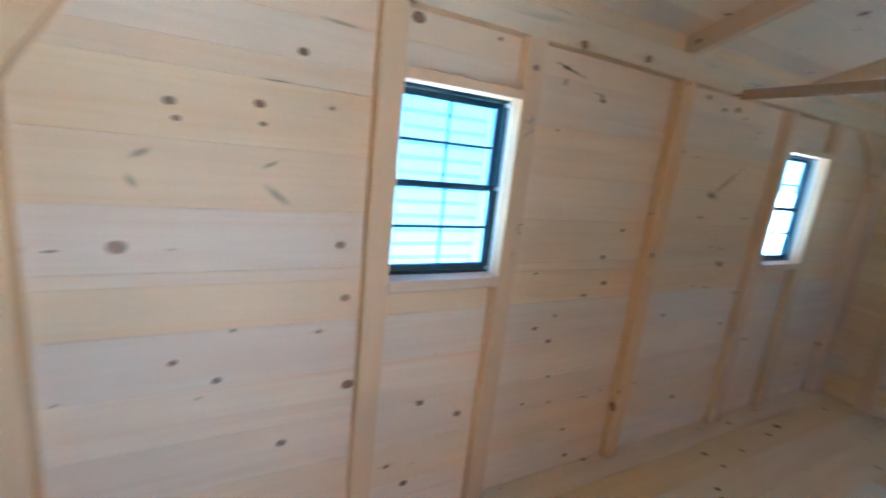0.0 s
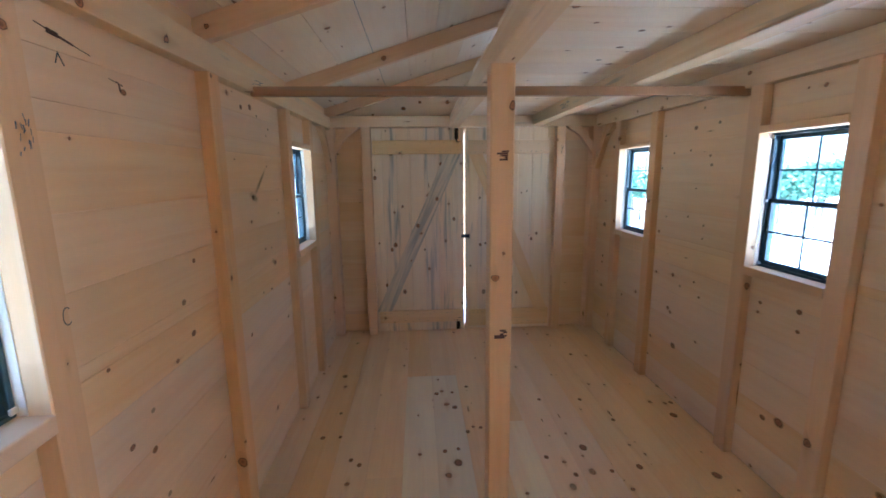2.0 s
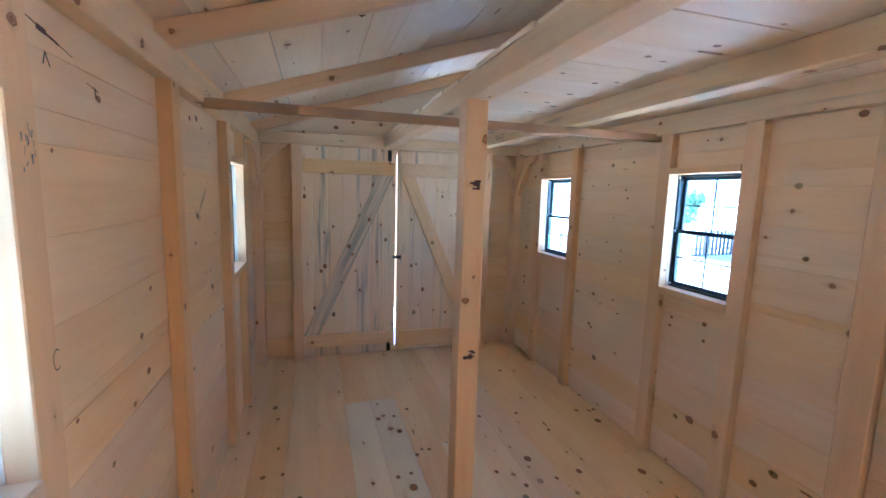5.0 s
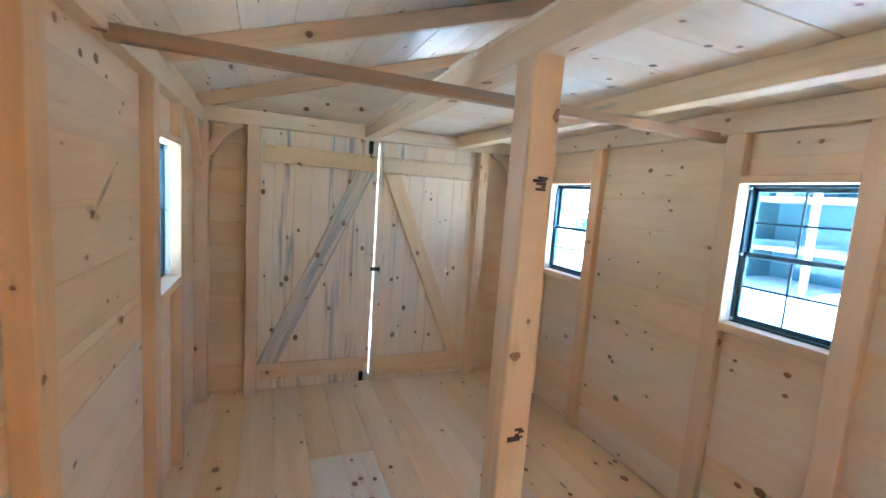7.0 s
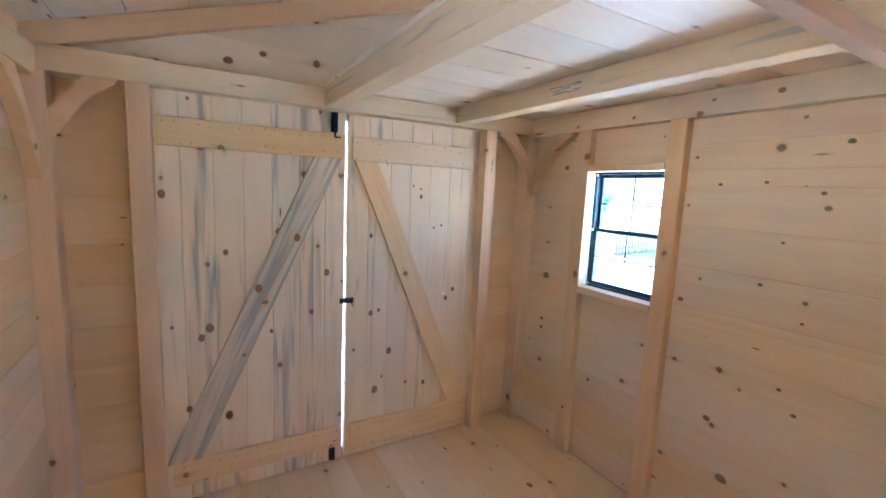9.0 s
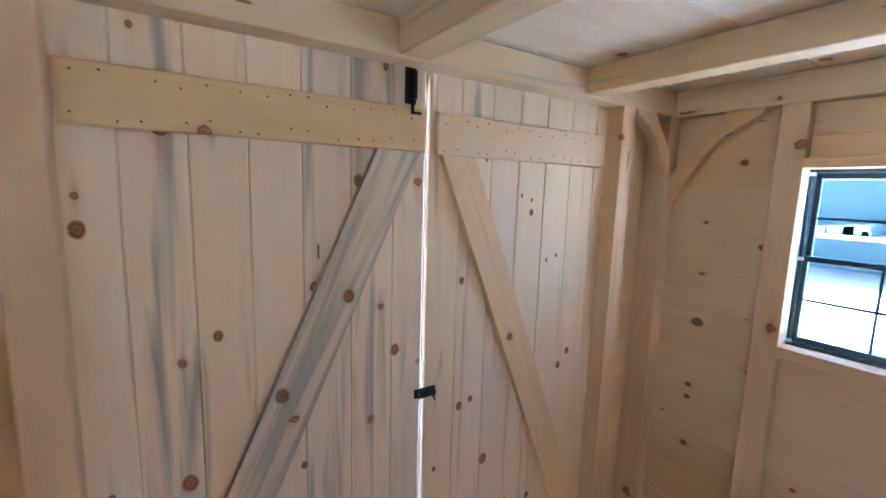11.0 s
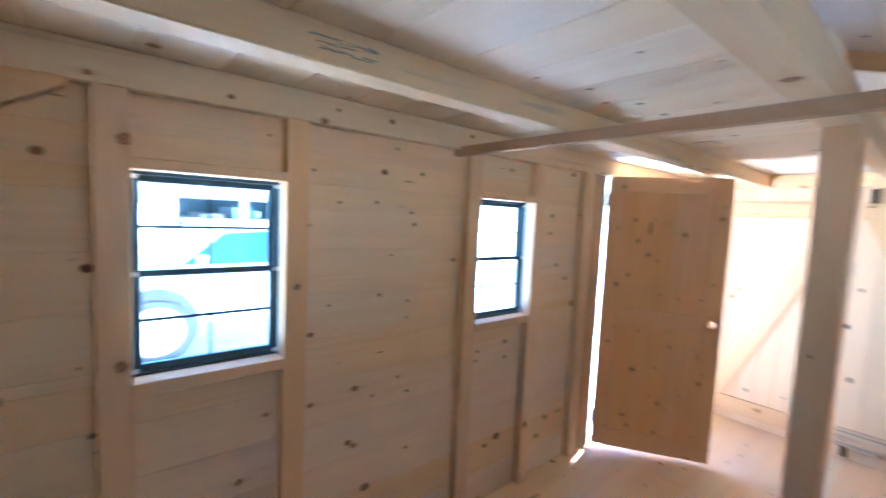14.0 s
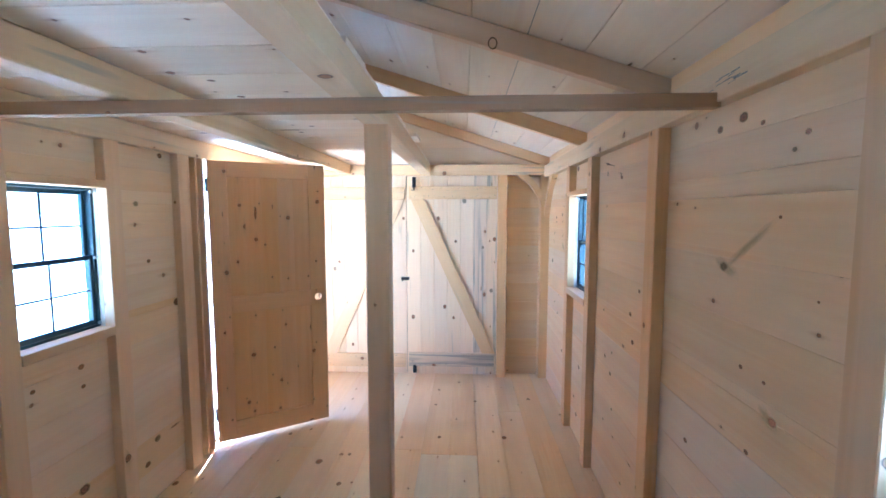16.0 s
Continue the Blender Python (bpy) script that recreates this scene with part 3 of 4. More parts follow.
bm = bmesh.new()
add_box(bm, RIDGE_X + 0.001, RIDGE_X + 0.04, YB - 0.1, YA + 0.1, 2.665, 2.835, 0.003)
part("ridge_board", bm, STUD_PINE, roof)
EAST_FOOT, EAST_TOP = (1.42, 2.06), (RIDGE_X + 0.036, 2.84)
EAST_RUN = (EAST_FOOT[0] - EAST_TOP[0]) / (EAST_TOP[1] - EAST_FOOT[1])
for nm, mat, lift in (("roof_board", ROOF_PINE, 0.0), ("roofing", ROOFING, 0.026)):
    bm = bmesh.new()
    prism(bm, [(EAST_TOP[0], EAST_TOP[1] + lift), (EAST_FOOT[0], EAST_FOOT[1] + lift), (EAST_FOOT[0], EAST_FOOT[1] + lift + 0.025), (EAST_TOP[0], EAST_TOP[1] + lift + 0.025)], YB - 0.2, YA + 0.2, lambda x, y, z: (x, y, z))
    part(nm, bm, mat, roof)

# gable boards and blocking over the plates
LOFT_LIGHT_GAP = (0.45, 1.02)
for wall, ya, yb in ((wall_n, YA, YA + 0.04), (wall_s, YB - 0.04, YB)):
    z = 2.06
    while z < 2.8:
        z1 = min(z + ROW, 2.83)
        xa, xb = (max(XW - 0.05, SW + (zz - 0.12 - EAVE_Z) / SLOPE) for zz in (z, z1))
        ea, eb = (min(XE + 0.05, EAST_TOP[0] + (EAST_TOP[1] + 0.015 - zz) * EAST_RUN) for zz in (z, z1))
        spans = [(xa, ea, eb, min(xb, eb - 0.01))]
        if 2.2 < z < 2.4:  # unseen openings added in both gables to let daylight brighten the loft
            spans = [(xa, LOFT_LIGHT_GAP[0], LOFT_LIGHT_GAP[0], xb), (LOFT_LIGHT_GAP[1], ea, eb, LOFT_LIGHT_GAP[1])]
        for p0, p1, p2, p3 in spans:
            bm = bmesh.new()
            prism(bm, [(p0, z + 0.0006), (p1, z + 0.0006), (p2, z1 - 0.0006), (p3, z1 - 0.0006)], ya, yb, lambda x, y, zz: (x, y, zz))
            part("gable_board", bm, ROOF_PINE, wall)
        z = z1
for wall, x0, x1, z0, z1 in ((wall_w, XW - 0.04, XW, 2.03, 2.16), (wall_e, XE, XE + 0.04, 2.03, 2.12)):
    bm = bmesh.new()
    add_box(bm, x0, x1, YB, YA, z0, z1, 0.001)
    part("frieze_board", bm, WALL_PINE, wall)

# pencilled marks and old mill stains on the framing
PENCIL = plain("pencil_grey", (0.10, 0.09, 0.08), 0.8, spread=0.3, scale=120)


MILL_GREY = plain("mill_grey", (0.30, 0.26, 0.21), 0.8, spread=0.4, scale=90)
SMUDGE = plain("smudge_blue_grey", (0.20, 0.20, 0.20), 0.8, spread=0.4, scale=90)


def stroke(name, wall, pts, half, axis, lift, label, material=PENCIL):
    """A thin drawn line through points (u, z) lying on a face across the given axis."""
    bm = bmesh.new()
    for (ua, za), (ub, zb) in zip(pts, pts[1:]):
        d = Vector((ub - ua, zb - za))
        w = Vector((-d.y, d.x)).normalized() * half
        e = d.normalized() * half * 0.5
        ring = [(ua - e.x + w.x, za - e.y + w.y), (ub + e.x + w.x, zb + e.y + w.y), (ub + e.x - w.x, zb + e.y - w.y), (ua - e.x - w.x, za - e.y - w.y)]
        bm.faces.new([bm.verts.new((lift, p[0], p[1]) if axis == "x" else (p[0], lift, p[1])) for p in ring])
    part(name, bm, material, wall, label)


XM = XW + 0.0012
stroke("pencil_mark", wall_w, [(-3.153 + 0.012 * math.cos(a * 0.5 + 0.9), 1.262 + 0.02 * math.sin(a * 0.5 + 0.9)) for a in range(10)], 0.0013, "x", SW + 0.0022, "open pencilled ring mark")
stroke("pencil_mark", wall_w, [(-3.002, 1.826), (-2.992, 1.85), (-2.978, 1.824)], 0.0022, "x", XM, "pencilled corner mark")
stroke("pencil_mark", wall_n, [(0.956, 1.795), (0.964, 1.765), (0.972, 1.80)], 0.0018, "y", FA - 0.0012, "pencilled fork mark")
stroke("pencil_mark", wall_n, [(0.964, 1.765), (0.958, 1.72)], 0.0018, "y", FA - 0.0012, "pencilled fork mark")
# large spike knots and an open ring knot
KNOT_BROWN = plain("knot_brown", (0.13, 0.055, 0.03), 0.7, spread=0.5, scale=120)
for pts, half in (([(-3.045, 1.902), (-3.0, 1.892)], 0.0016), ([(-3.012, 1.893), (-2.985, 1.889)], 0.006), ([(-2.985, 1.888), (-2.94, 1.879)], 0.003), ([(-2.94, 1.879), (-2.885, 1.868)], 0.0012), ([(-2.80, 1.823), (-2.775, 1.815)], 0.002), ([(-2.79, 1.818), (-2.787, 1.798)], 0.004), ([(-2.83, 1.826), (-2.80, 1.82)], 0.001)):
    stroke("knot", wall_w, pts, half, "x", XM, "dark spike knot", KNOT_BROWN)
stroke("knot", roof, [(-0.518 + 0.017 * math.cos(a * 0.6 - 0.6), 2.29 + 0.022 * math.sin(a * 0.6 - 0.6)) for a in range(11)], 0.0024, "y", -2.2818, "open ring knot", KNOT_BROWN)
random.seed(77)
for x, y, z, n, host in ((0.6805, -0.958, 2.03, 20, wall_e), (SW + 0.0035, -1.84, 2.0, 12, wall_w)):
    for k in range(n):
        yy, zz, ln = y + random.uniform(-0.075, 0.075), z + random.uniform(-0.016, 0.016), random.uniform(0.02, 0.06)
        stroke("mill_stain", host, [(yy, zz), (yy + ln, zz + random.uniform(-0.004, 0.004))], random.uniform(0.0008, 0.0022), "x", x, "dark streak left by the saw mill", MILL_GREY)

for k in range(16):
    yy, zz = -3.178 + random.uniform(-0.018, 0.018), 1.645 + random.uniform(-0.04, 0.035)
    stroke("mill_stain", wall_w, [(yy, zz), (yy + random.uniform(-0.003, 0.003), zz + random.uniform(0.006, 0.016))], random.uniform(0.0008, 0.002), "x", SW + 0.0022, "blue-grey smudge on the stud", SMUDGE)

# ---- windows ----


def build_window(name, side, y0, y1):
    """A black two-sash window with a two by two grid in each sash."""
    win = tagged(empty(name), "small black vinyl window with grid bars, closed", "window", kind="structure")
    q = 1 if side == "E" else -1
    base = XE if side == "E" else XW
    x = lambda d: base + q * d
    def bx(name, d0, d1, ya, yb, za, zb, mat, ch=0.0015, parent=None):
        bm = bmesh.new()
        add_box(bm, min(x(d0), x(d1)), max(x(d0), x(d1)), ya, yb, za, zb, ch)
        return part(name, bm, mat, parent or win)
    z0, z1, zm, fr = WZ0, WZ1, (WZ0 + WZ1) / 2, 0.013
    bm = bmesh.new()
    for ya, yb, za, zb in ((y0, y0 + fr, z0, z1), (y1 - fr, y1, z0, z1), (y0 + fr, y1 - fr, z0, z0 + fr), (y0 + fr, y1 - fr, z1 - fr, z1)):
        add_box(bm, min(x(0.022), x(0.075)), max(x(0.022), x(0.075)), ya, yb, za, zb, 0.0015)
    part("window_frame", bm, BLACK_VINYL_GLARE, win)
    for nm, za, zb, d in (("upper_sash", zm - 0.012, z1 - fr, 0.052), ("lower_sash", z0 + fr, zm + 0.014, 0.030)):
        ya, yb, b = y0 + fr + 0.001, y1 - fr - 0.001, 0.017
        bm = bmesh.new()
        dd = (d, d + 0.018)
        for a0, a1, c0, c1 in ((ya, ya + b, za, zb), (yb - b, yb, za, zb), (ya + b, yb - b, za, za + b + 0.006), (ya + b, yb - b, zb - b - 0.004, zb)):
            add_box(bm, min(x(dd[0]), x(dd[1])), max(x(dd[0]), x(dd[1])), a0, a1, c0, c1, 0.0015)
        sash = part(nm, bm, BLACK_VINYL_GLARE, win)
        ym, zc = (ya + yb) / 2, (za + zb) / 2
        bx("grid_bar", d + 0.007, d + 0.013, ym - 0.005, ym + 0.005, za + b, zb - b, BLACK_VINYL_GLARE, 0.001, sash)
        bx("grid_bar", d + 0.006, d + 0.014, ya + b, yb - b, zc - 0.005, zc + 0.005, BLACK_VINYL_GLARE, 0.001, sash)
        bm = bmesh.new()
        add_box(bm, min(x(d + 0.0155), x(d + 0.0175)), max(x(d + 0.0155), x(d + 0.0175)), ya + b - 0.004, yb - b + 0.004, za + b, zb - b)
        pane = part("pane", bm, GLASS, sash)
        pane.visible_shadow = False
    for ya in (y0 + 0.003, y1 - 0.021):
        for za in (zm - 0.004, z0 + 0.012, z1 - 0.026):
            bx("clip", 0.012, 0.021, ya, ya + 0.018, za, za + 0.014, WHITE_CLIP, 0.002)


for nm, (s, y0, y1) in WINS.items():
    build_window(nm, s, y0, y1)

# ---- end doors: plank leaves with ledges and a brace ----


def plank_door(name, yd, q, x0, x1, ledges, brace, brace_mat, low_mat, hole=None, seed=1, streaked=(), seams=()):
    """One leaf of upright planks. q: the way to the room along y. ledges: (xa, xb, z0, z1); brace: ((x, z), (x, z)) ends."""
    leaf = tagged(empty(name), "upright pine plank door leaf, ledged and braced, closed", "door", kind="structure")
    random.seed(seed)
    x = x0
    for i, xb in enumerate((*seams, x1)):
        if hole and x < hole[0] < xb:
            bm = bmesh.new()
            lo, hi = hole[1] - 0.04, hole[1] + 0.04
            y0, y1 = sorted((yd, yd - q * 0.022))
            add_box(bm, x + 0.0006, xb - 0.0006, y0, y1, 0.004, lo, 0.0)
            add_box(bm, x + 0.0006, xb - 0.0006, y0, y1, hi, DOOR_TOP - 0.001, 0.0)
            holed_plate(bm, x + 0.0006, xb - 0.0006, lo, hi, hole[0], hole[1], 0.007, y0, y1, lambda s, d, z: (s, d, z))
            part("plank", bm, DOOR_PINE, leaf)
        else:
            timber("plank", ((x + xb) / 2, yd - q * 0.011, 0.004), ((x + xb) / 2, yd - q * 0.011, DOOR_TOP - 0.001), xb - x - 0.0003, 0.022, (0, q, 0), STREAK_PINE if i in streaked else DOOR_PINE, leaf, ch=0.0035)
        x = xb
    bm = bmesh.new()
    y0, y1 = sorted((yd - q * 0.024, yd - q * 0.036))
    if hole:
        hx, hz, h = hole[0], hole[1], 0.02
        for xa, xb, za, zb in ((x0, x1, 0.004, hz - h), (x0, x1, hz + h, DOOR_TOP - 0.001), (x0, hx - h, hz - h, hz + h), (hx + h, x1, hz - h, hz + h)):
            add_box(bm, xa, xb, y0, y1, za, zb)
    else:
        add_box(bm, x0, x1, y0, y1, 0.004, DOOR_TOP - 0.001)
    part("backing", bm, SHELL, leaf)
    for i, (xa, xb, z0, z1) in enumerate(ledges):
        timber("ledge", (xa, yd + q * 0.0115, (z0 + z1) / 2), (xb, yd + q * 0.0115, (z0 + z1) / 2), z1 - z0, 0.0215, (0, q, 0), RAIL_PINE if i == 0 else low_mat, leaf, ch=0.003)
        bm = bmesh.new()
        k = 0
        xs = xa + 0.03
        while xs < xb - 0.015:
            for zz in (z0 + 0.022, z1 - 0.024):
                cyl(bm, (xs + random.uniform(-0.02, 0.02), yd + q * 0.0226, zz + random.uniform(-0.012, 0.012)), (0, 1, 0), 0.0027, 0.002, 7)
            xs += 0.055 if k % 2 else 0.06
            k += 1
        nails = part("nail_heads", bm, NAIL, leaf)
        nails["kind"] = "stuff"
    (xa, za), (xb, zb), w = brace
    d = Vector((xb - xa, 0, zb - za)).normalized()
    wide = Vector((d.z, 0, -d.x)) * w / 2
    cut = w / 2 / abs(d.z)
    bm = bmesh.new()
    prism(bm, [(za, xa - cut), (za, xa + cut), (zb, xb + cut), (zb, xb - cut)], yd + q * 0.0005, yd + q * 0.0245, lambda z, y, x: (x, y, z))
    lay = bm.loops.layers.uv["grain"]
    for f in bm.faces:
        for lp in f.loops:
            c = lp.vert.co
            lp[lay].uv = (c.x * d.x + c.z * d.z, c.x * d.z - c.z * d.x + 0.4 * c.y)
    part("brace", bm, brace_mat, leaf, "blue-stained pine brace" if brace_mat is BLUE_PINE else "")
    return leaf


# unseen strip added outside the joint of the south pair to keep daylight out
bm = bmesh.new()
add_box(bm, GAP_B - 0.05, GAP_B + 0.05, -4.795, -4.774, -0.1, DOOR_TOP, 0.002)
part("cover_strip", bm, STUD_PINE, wall_s)


def bolt(parent, x, z, y, q, down):
    """A black barrel bolt standing upright."""
    g = -1 if down else 1
    bm = bmesh.new()
    y0, y1 = sorted((y, y + q * 0.004))
    add_box(bm, x - 0.018, x + 0.018, y0, y1, z - 0.05, z + 0.05, 0.001)
    b = part("bolt_plate", bm, BLACK_IRON, parent)
    bm = bmesh.new()
    cyl(bm, (x, y + q * 0.016, z), (0, 0, 1), 0.013, 0.075, 14)
    part("bolt_barrel", bm, BLACK_IRON, parent)
    bm = bmesh.new()
    cyl(bm, (x, y + q * 0.016, z - g * 0.05), (0, 0, 1), 0.005, 0.06, 10)
    cyl(bm, (x + 0.012, y + q * 0.018, z - g * 0.076), (1, 0, 0), 0.004, 0.03, 8)
    part("bolt_rod", bm, BLACK_IRON, parent)


def slide_latch(parent, x, z, y, q):
    bm = bmesh.new()
    y0, y1 = sorted((y, y + q * 0.006))
    add_box(bm, x - 0.035, x + 0.045, y0, y1, z - 0.016, z + 0.016, 0.002)
    part("latch_plate", bm, BLACK_IRON, parent)
    bm = bmesh.new()
    y0, y1 = sorted((y + q * 0.006, y + q * 0.026))
    add_box(bm, x - 0.03, x + 0.038, y0, y1, z - 0.010, z + 0.012, 0.004)
    cyl(bm, (x + 0.03, y + q * 0.02, z - 0.016), (0.5, 0, -1), 0.004, 0.026, 8)
    part("latch_bar", bm, BLACK_IRON, parent)


ya = 0.004
d1 = plank_door("door_1", ya, -1, JA[0] - 0.006, GAP_A - 0.008, [(-0.802, 0.034, 1.732, 1.858), (-0.79, 0.038, 0.092, 0.216)], ((-0.053, 1.731), (-0.74, 0.217), 0.128), BLUE_PINE, RAIL_PINE, seed=3, streaked=(1, 4, 5), seams=(-0.715, -0.583, -0.456, -0.327, -0.193, -0.062))
d2 = plank_door("door_2", ya, -1, GAP_A + 0.008, JA[1] + 0.006, [(0.08, 0.869, 1.729, 1.855), (0.088, 0.892, 0.04, 0.21)], ((0.16, 1.728), (0.812, 0.211), 0.118), RAIL_PINE, RAIL_PINE, hole=(0.69, 0.94), seed=4, seams=(0.181, 0.311, 0.437, 0.572, 0.705, 0.85))
yb = -4.69
d3 = plank_door("door_3", yb, 1, JB[0] - 0.006, GAP_B - 0.003, [(-0.725, 0.128, 1.747, 1.87), (-0.71, 0.136, 0.085, 0.225)], ((0.045, 1.746), (-0.655, 0.226), 0.115), RAIL_PINE, BLUE_PINE, seed=8, streaked=(0, 1), seams=(-0.627, -0.503, -0.376, -0.247, -0.118, 0.014))
d4 = plank_door("door_4", yb, 1, GAP_B + 0.003, JB[1] + 0.006, [(0.17, 1.01, 1.742, 1.862), (0.17, 1.01, 0.07, 0.205)], ((0.24, 1.741), (0.93, 0.206), 0.12), RAIL_PINE, RAIL_PINE, seed=9, seams=(0.281, 0.405, 0.53, 0.652, 0.775, 0.9))
bolt(d1, -0.022, 1.915, ya - 0.024, -1, False)
bolt(d1, -0.012, 0.055, ya - 0.001, -1, True)
slide_latch(d1, 0.058, 0.952, ya, -1)
bolt(d3, 0.075, 1.91, yb + 0.024, 1, False)
bolt(d3, 0.08, 0.06, yb + 0.001, 1, True)
slide_latch(d3, 0.165, 0.967, yb, 1)

# ---- panelled side door, standing open ----
HX, HY = 1.285, -3.277
leaf = empty("door_5", (HX, HY, 0))
tagged(leaf, "two-panel knotty pine door standing open, no knob fitted", "door", kind="structure")
leaf.rotation_euler = (0, 0, math.atan2(-0.415, -0.64))
LW, LH, LB, LT = 0.762, 1.962, 0.032, 0.038


def leaf_part(name, bm, mat=None, label=""):
    return part(name, bm, mat or LEAF_PINE, leaf, label)


for nm, x0, x1, z0, z1 in (("stile", 0, 0.115, LB, LH), ("top_rail", 0.115, LW - 0.115, LH - 0.105, LH), ("lock_rail", 0.115, LW - 0.115, 0.93, 1.045), ("bottom_rail", 0.115, LW - 0.115, LB, LB + 0.13)):
    bm = bmesh.new()
    add_box(bm, x0, x1, -LT / 2, LT / 2, z0, z1, 0.002)
    leaf_part(nm, bm)
bm = bmesh.new()
add_box(bm, LW - 0.115, LW, -LT / 2, LT / 2, LB, 0.93, 0.0)
add_box(bm, LW - 0.115, LW, -LT / 2, LT / 2, 1.05, LH, 0.0)
holed_plate(bm, LW - 0.115, LW, 0.93, 1.05, LW - 0.06, 0.99, 0.026, -LT / 2, LT / 2, lambda s, d, z: (s, d, z))
leaf_part("stile", bm)
for z0, z1 in ((LB + 0.13, 0.93), (1.045, LH - 0.105)):
    x = 0.115
    for i in range(5):
        xb = x + (LW - 0.23) / 5
        bm = bmesh.new()
        add_box(bm, x - (0.006 if i == 0 else 0), xb + (0.006 if i == 4 else 0), -LT / 2 + 0.011, LT / 2 - 0.011, z0 - 0.006, z1 + 0.006, 0.0008)
        leaf_part("panel_board", bm)
        x = xb
for zh in (0.22, 1.80):
    bm = bmesh.new()
    cyl(bm, (-0.006, LT / 2 + 0.002, zh), (0, 0, 1), 0.007, 0.09, 12)
    add_box(bm, -0.003, 0.0, -LT / 2, LT / 2, zh - 0.045, zh + 0.045)
    leaf_part("hinge", bm, BLACK_IRON, "black butt hinge")

# ---- ground and what shows outside ----
bm = bmesh.new()
bmesh.ops.create_grid(bm, x_segments=40, y_segments=40, size=400)
bmesh.ops.translate(bm, verts=bm.verts, vec=(0, 0, -0.28))
ground = tagged(part("ground", bm, GRAVEL), "pale sunlit gravel yard", "ground", kind="structure")


def sided_shed():
    """The neighbouring building with white lap siding."""
    s = tagged(empty("neighbour_shed"), "pale blue-white lap-sided shed next door", "building")
    x1, y0, y1, h = -3.3, -1.95, -7.6, 2.9
    z = -0.28
    while z < h:
        lap = [(0.0, z), (0.021, z), (0.021, z + 0.088), (0.004, z + 0.126), (0.0, z + 0.126)]
        bm = bmesh.new()
        prism(bm, lap, y1, y0, lambda a, y, zz: (x1 + a, y, zz))
        part("siding_board", bm, SIDING, s)
        bm = bmesh.new()
        prism(bm, lap, x1 - 3.5, x1, lambda a, x, zz: (x, y0 + a, zz))
        part("siding_board", bm, SIDING, s)
        z += 0.126
    bm = bmesh.new()
    add_box(bm, x1 - 3.5, x1, y1, y0, -0.28, h)
    part("body", bm, SIDING, s)
    bm = bmesh.new()
    add_box(bm, x1 - 0.05, x1 + 0.035, y0 - 0.06, y0 + 0.035, -0.28, h, 0.004)
    part("corner_trim", bm, SIDING, s)
    bm = bmesh.new()
    prism(bm, [(x1 + 0.3, h - 0.05), (x1 - 1.75, h + 0.9), (x1 - 3.8, h - 0.05)], y1 - 0.2, y0 + 0.25, lambda x, y, zz: (x, y, zz))
    part("roof", bm, ROOFING, s)


sided_shed()


def gap_backdrop():
    """Upright boards added north of the plank doors, only to turn the bright line between the leaves cream."""
    f = tagged(empty("gap_backdrop"), "brown boards added behind the doors to tint their gap cream", "fence")
    for i in range(15):
        x = -1.3 + i * 0.19
        bm = bmesh.new()
        add_box(bm, x, x + 0.182, 2.6, 2.625, -0.28, 2.2 + 0.01 * math.sin(i * 1.7), 0.003)
        part("board", bm, BACKDROP_BROWN, f)


gap_backdrop()


def wheel(parent, x, y, z, r, w, axis):
    bm = bmesh.new()
    cyl(bm, (x, y, z), axis, r, w, 28)
    t = part("tyre", bm, TYRE, parent)
    bm = bmesh.new()
    cyl(bm, (x, y, z), axis, r * 0.8, w + 0.02, 24)
    part("rim", bm, RIM, t)


def parked_car():
    """A pale pickup standing alongside the shed, its side towards it."""
    c = tagged(empty("pickup_truck"), "white pickup truck parked on the gravel", "car")
    x0, x1, g = 5.7, 7.5, -0.28
    prof = [(-0.15, 0.42), (-0.12, 0.85), (-0.3, 0.98), (-1.05, 1.08), (-1.68, 1.62), (-1.9, 1.67), (-3.1, 1.68), (-3.45, 1.1), (-4.95, 1.08), (-5.0, 0.5)]
    bm = bmesh.new()
    prism(bm, [(y, z + g) for y, z in prof], x0, x1, lambda y, x, z: (x, y, z))
    bmesh.ops.bevel(bm, geom=bm.edges[:], offset=0.06, segments=3, affect="EDGES", profile=0.6)
    part("body", bm, CAR_PAINT, c)
    for pts in (((-1.35, 1.16), (-1.82, 1.55), (-2.4, 1.58), (-2.4, 1.16)), ((-2.5, 1.16), (-2.5, 1.58), (-3.05, 1.57), (-3.3, 1.16))):
        bm = bmesh.new()
        prism(bm, [(y, z + g) for y, z in pts], x0 - 0.012, x0 + 0.05, lambda y, x, z: (x, y, z))
        part("side_window", bm, TEAL_GLASS, c)
    for y in (-1.08, -4.1):
        bm = bmesh.new()
        cyl(bm, (x0 + 0.05, y, g + 0.42), (1, 0, 0), 0.46, 0.14, 28)
        part("wheel_arch", bm, TYRE, c)
        wheel(c, x0 + 0.08, y, g + 0.37, 0.37, 0.24, (1, 0, 0))
    bm = bmesh.new()
    add_box(bm, x0 - 0.2, x0, -1.62, -1.5, g + 1.14, g + 1.28, 0.02)
    part("mirror", bm, CAR_PAINT, c)


parked_car()


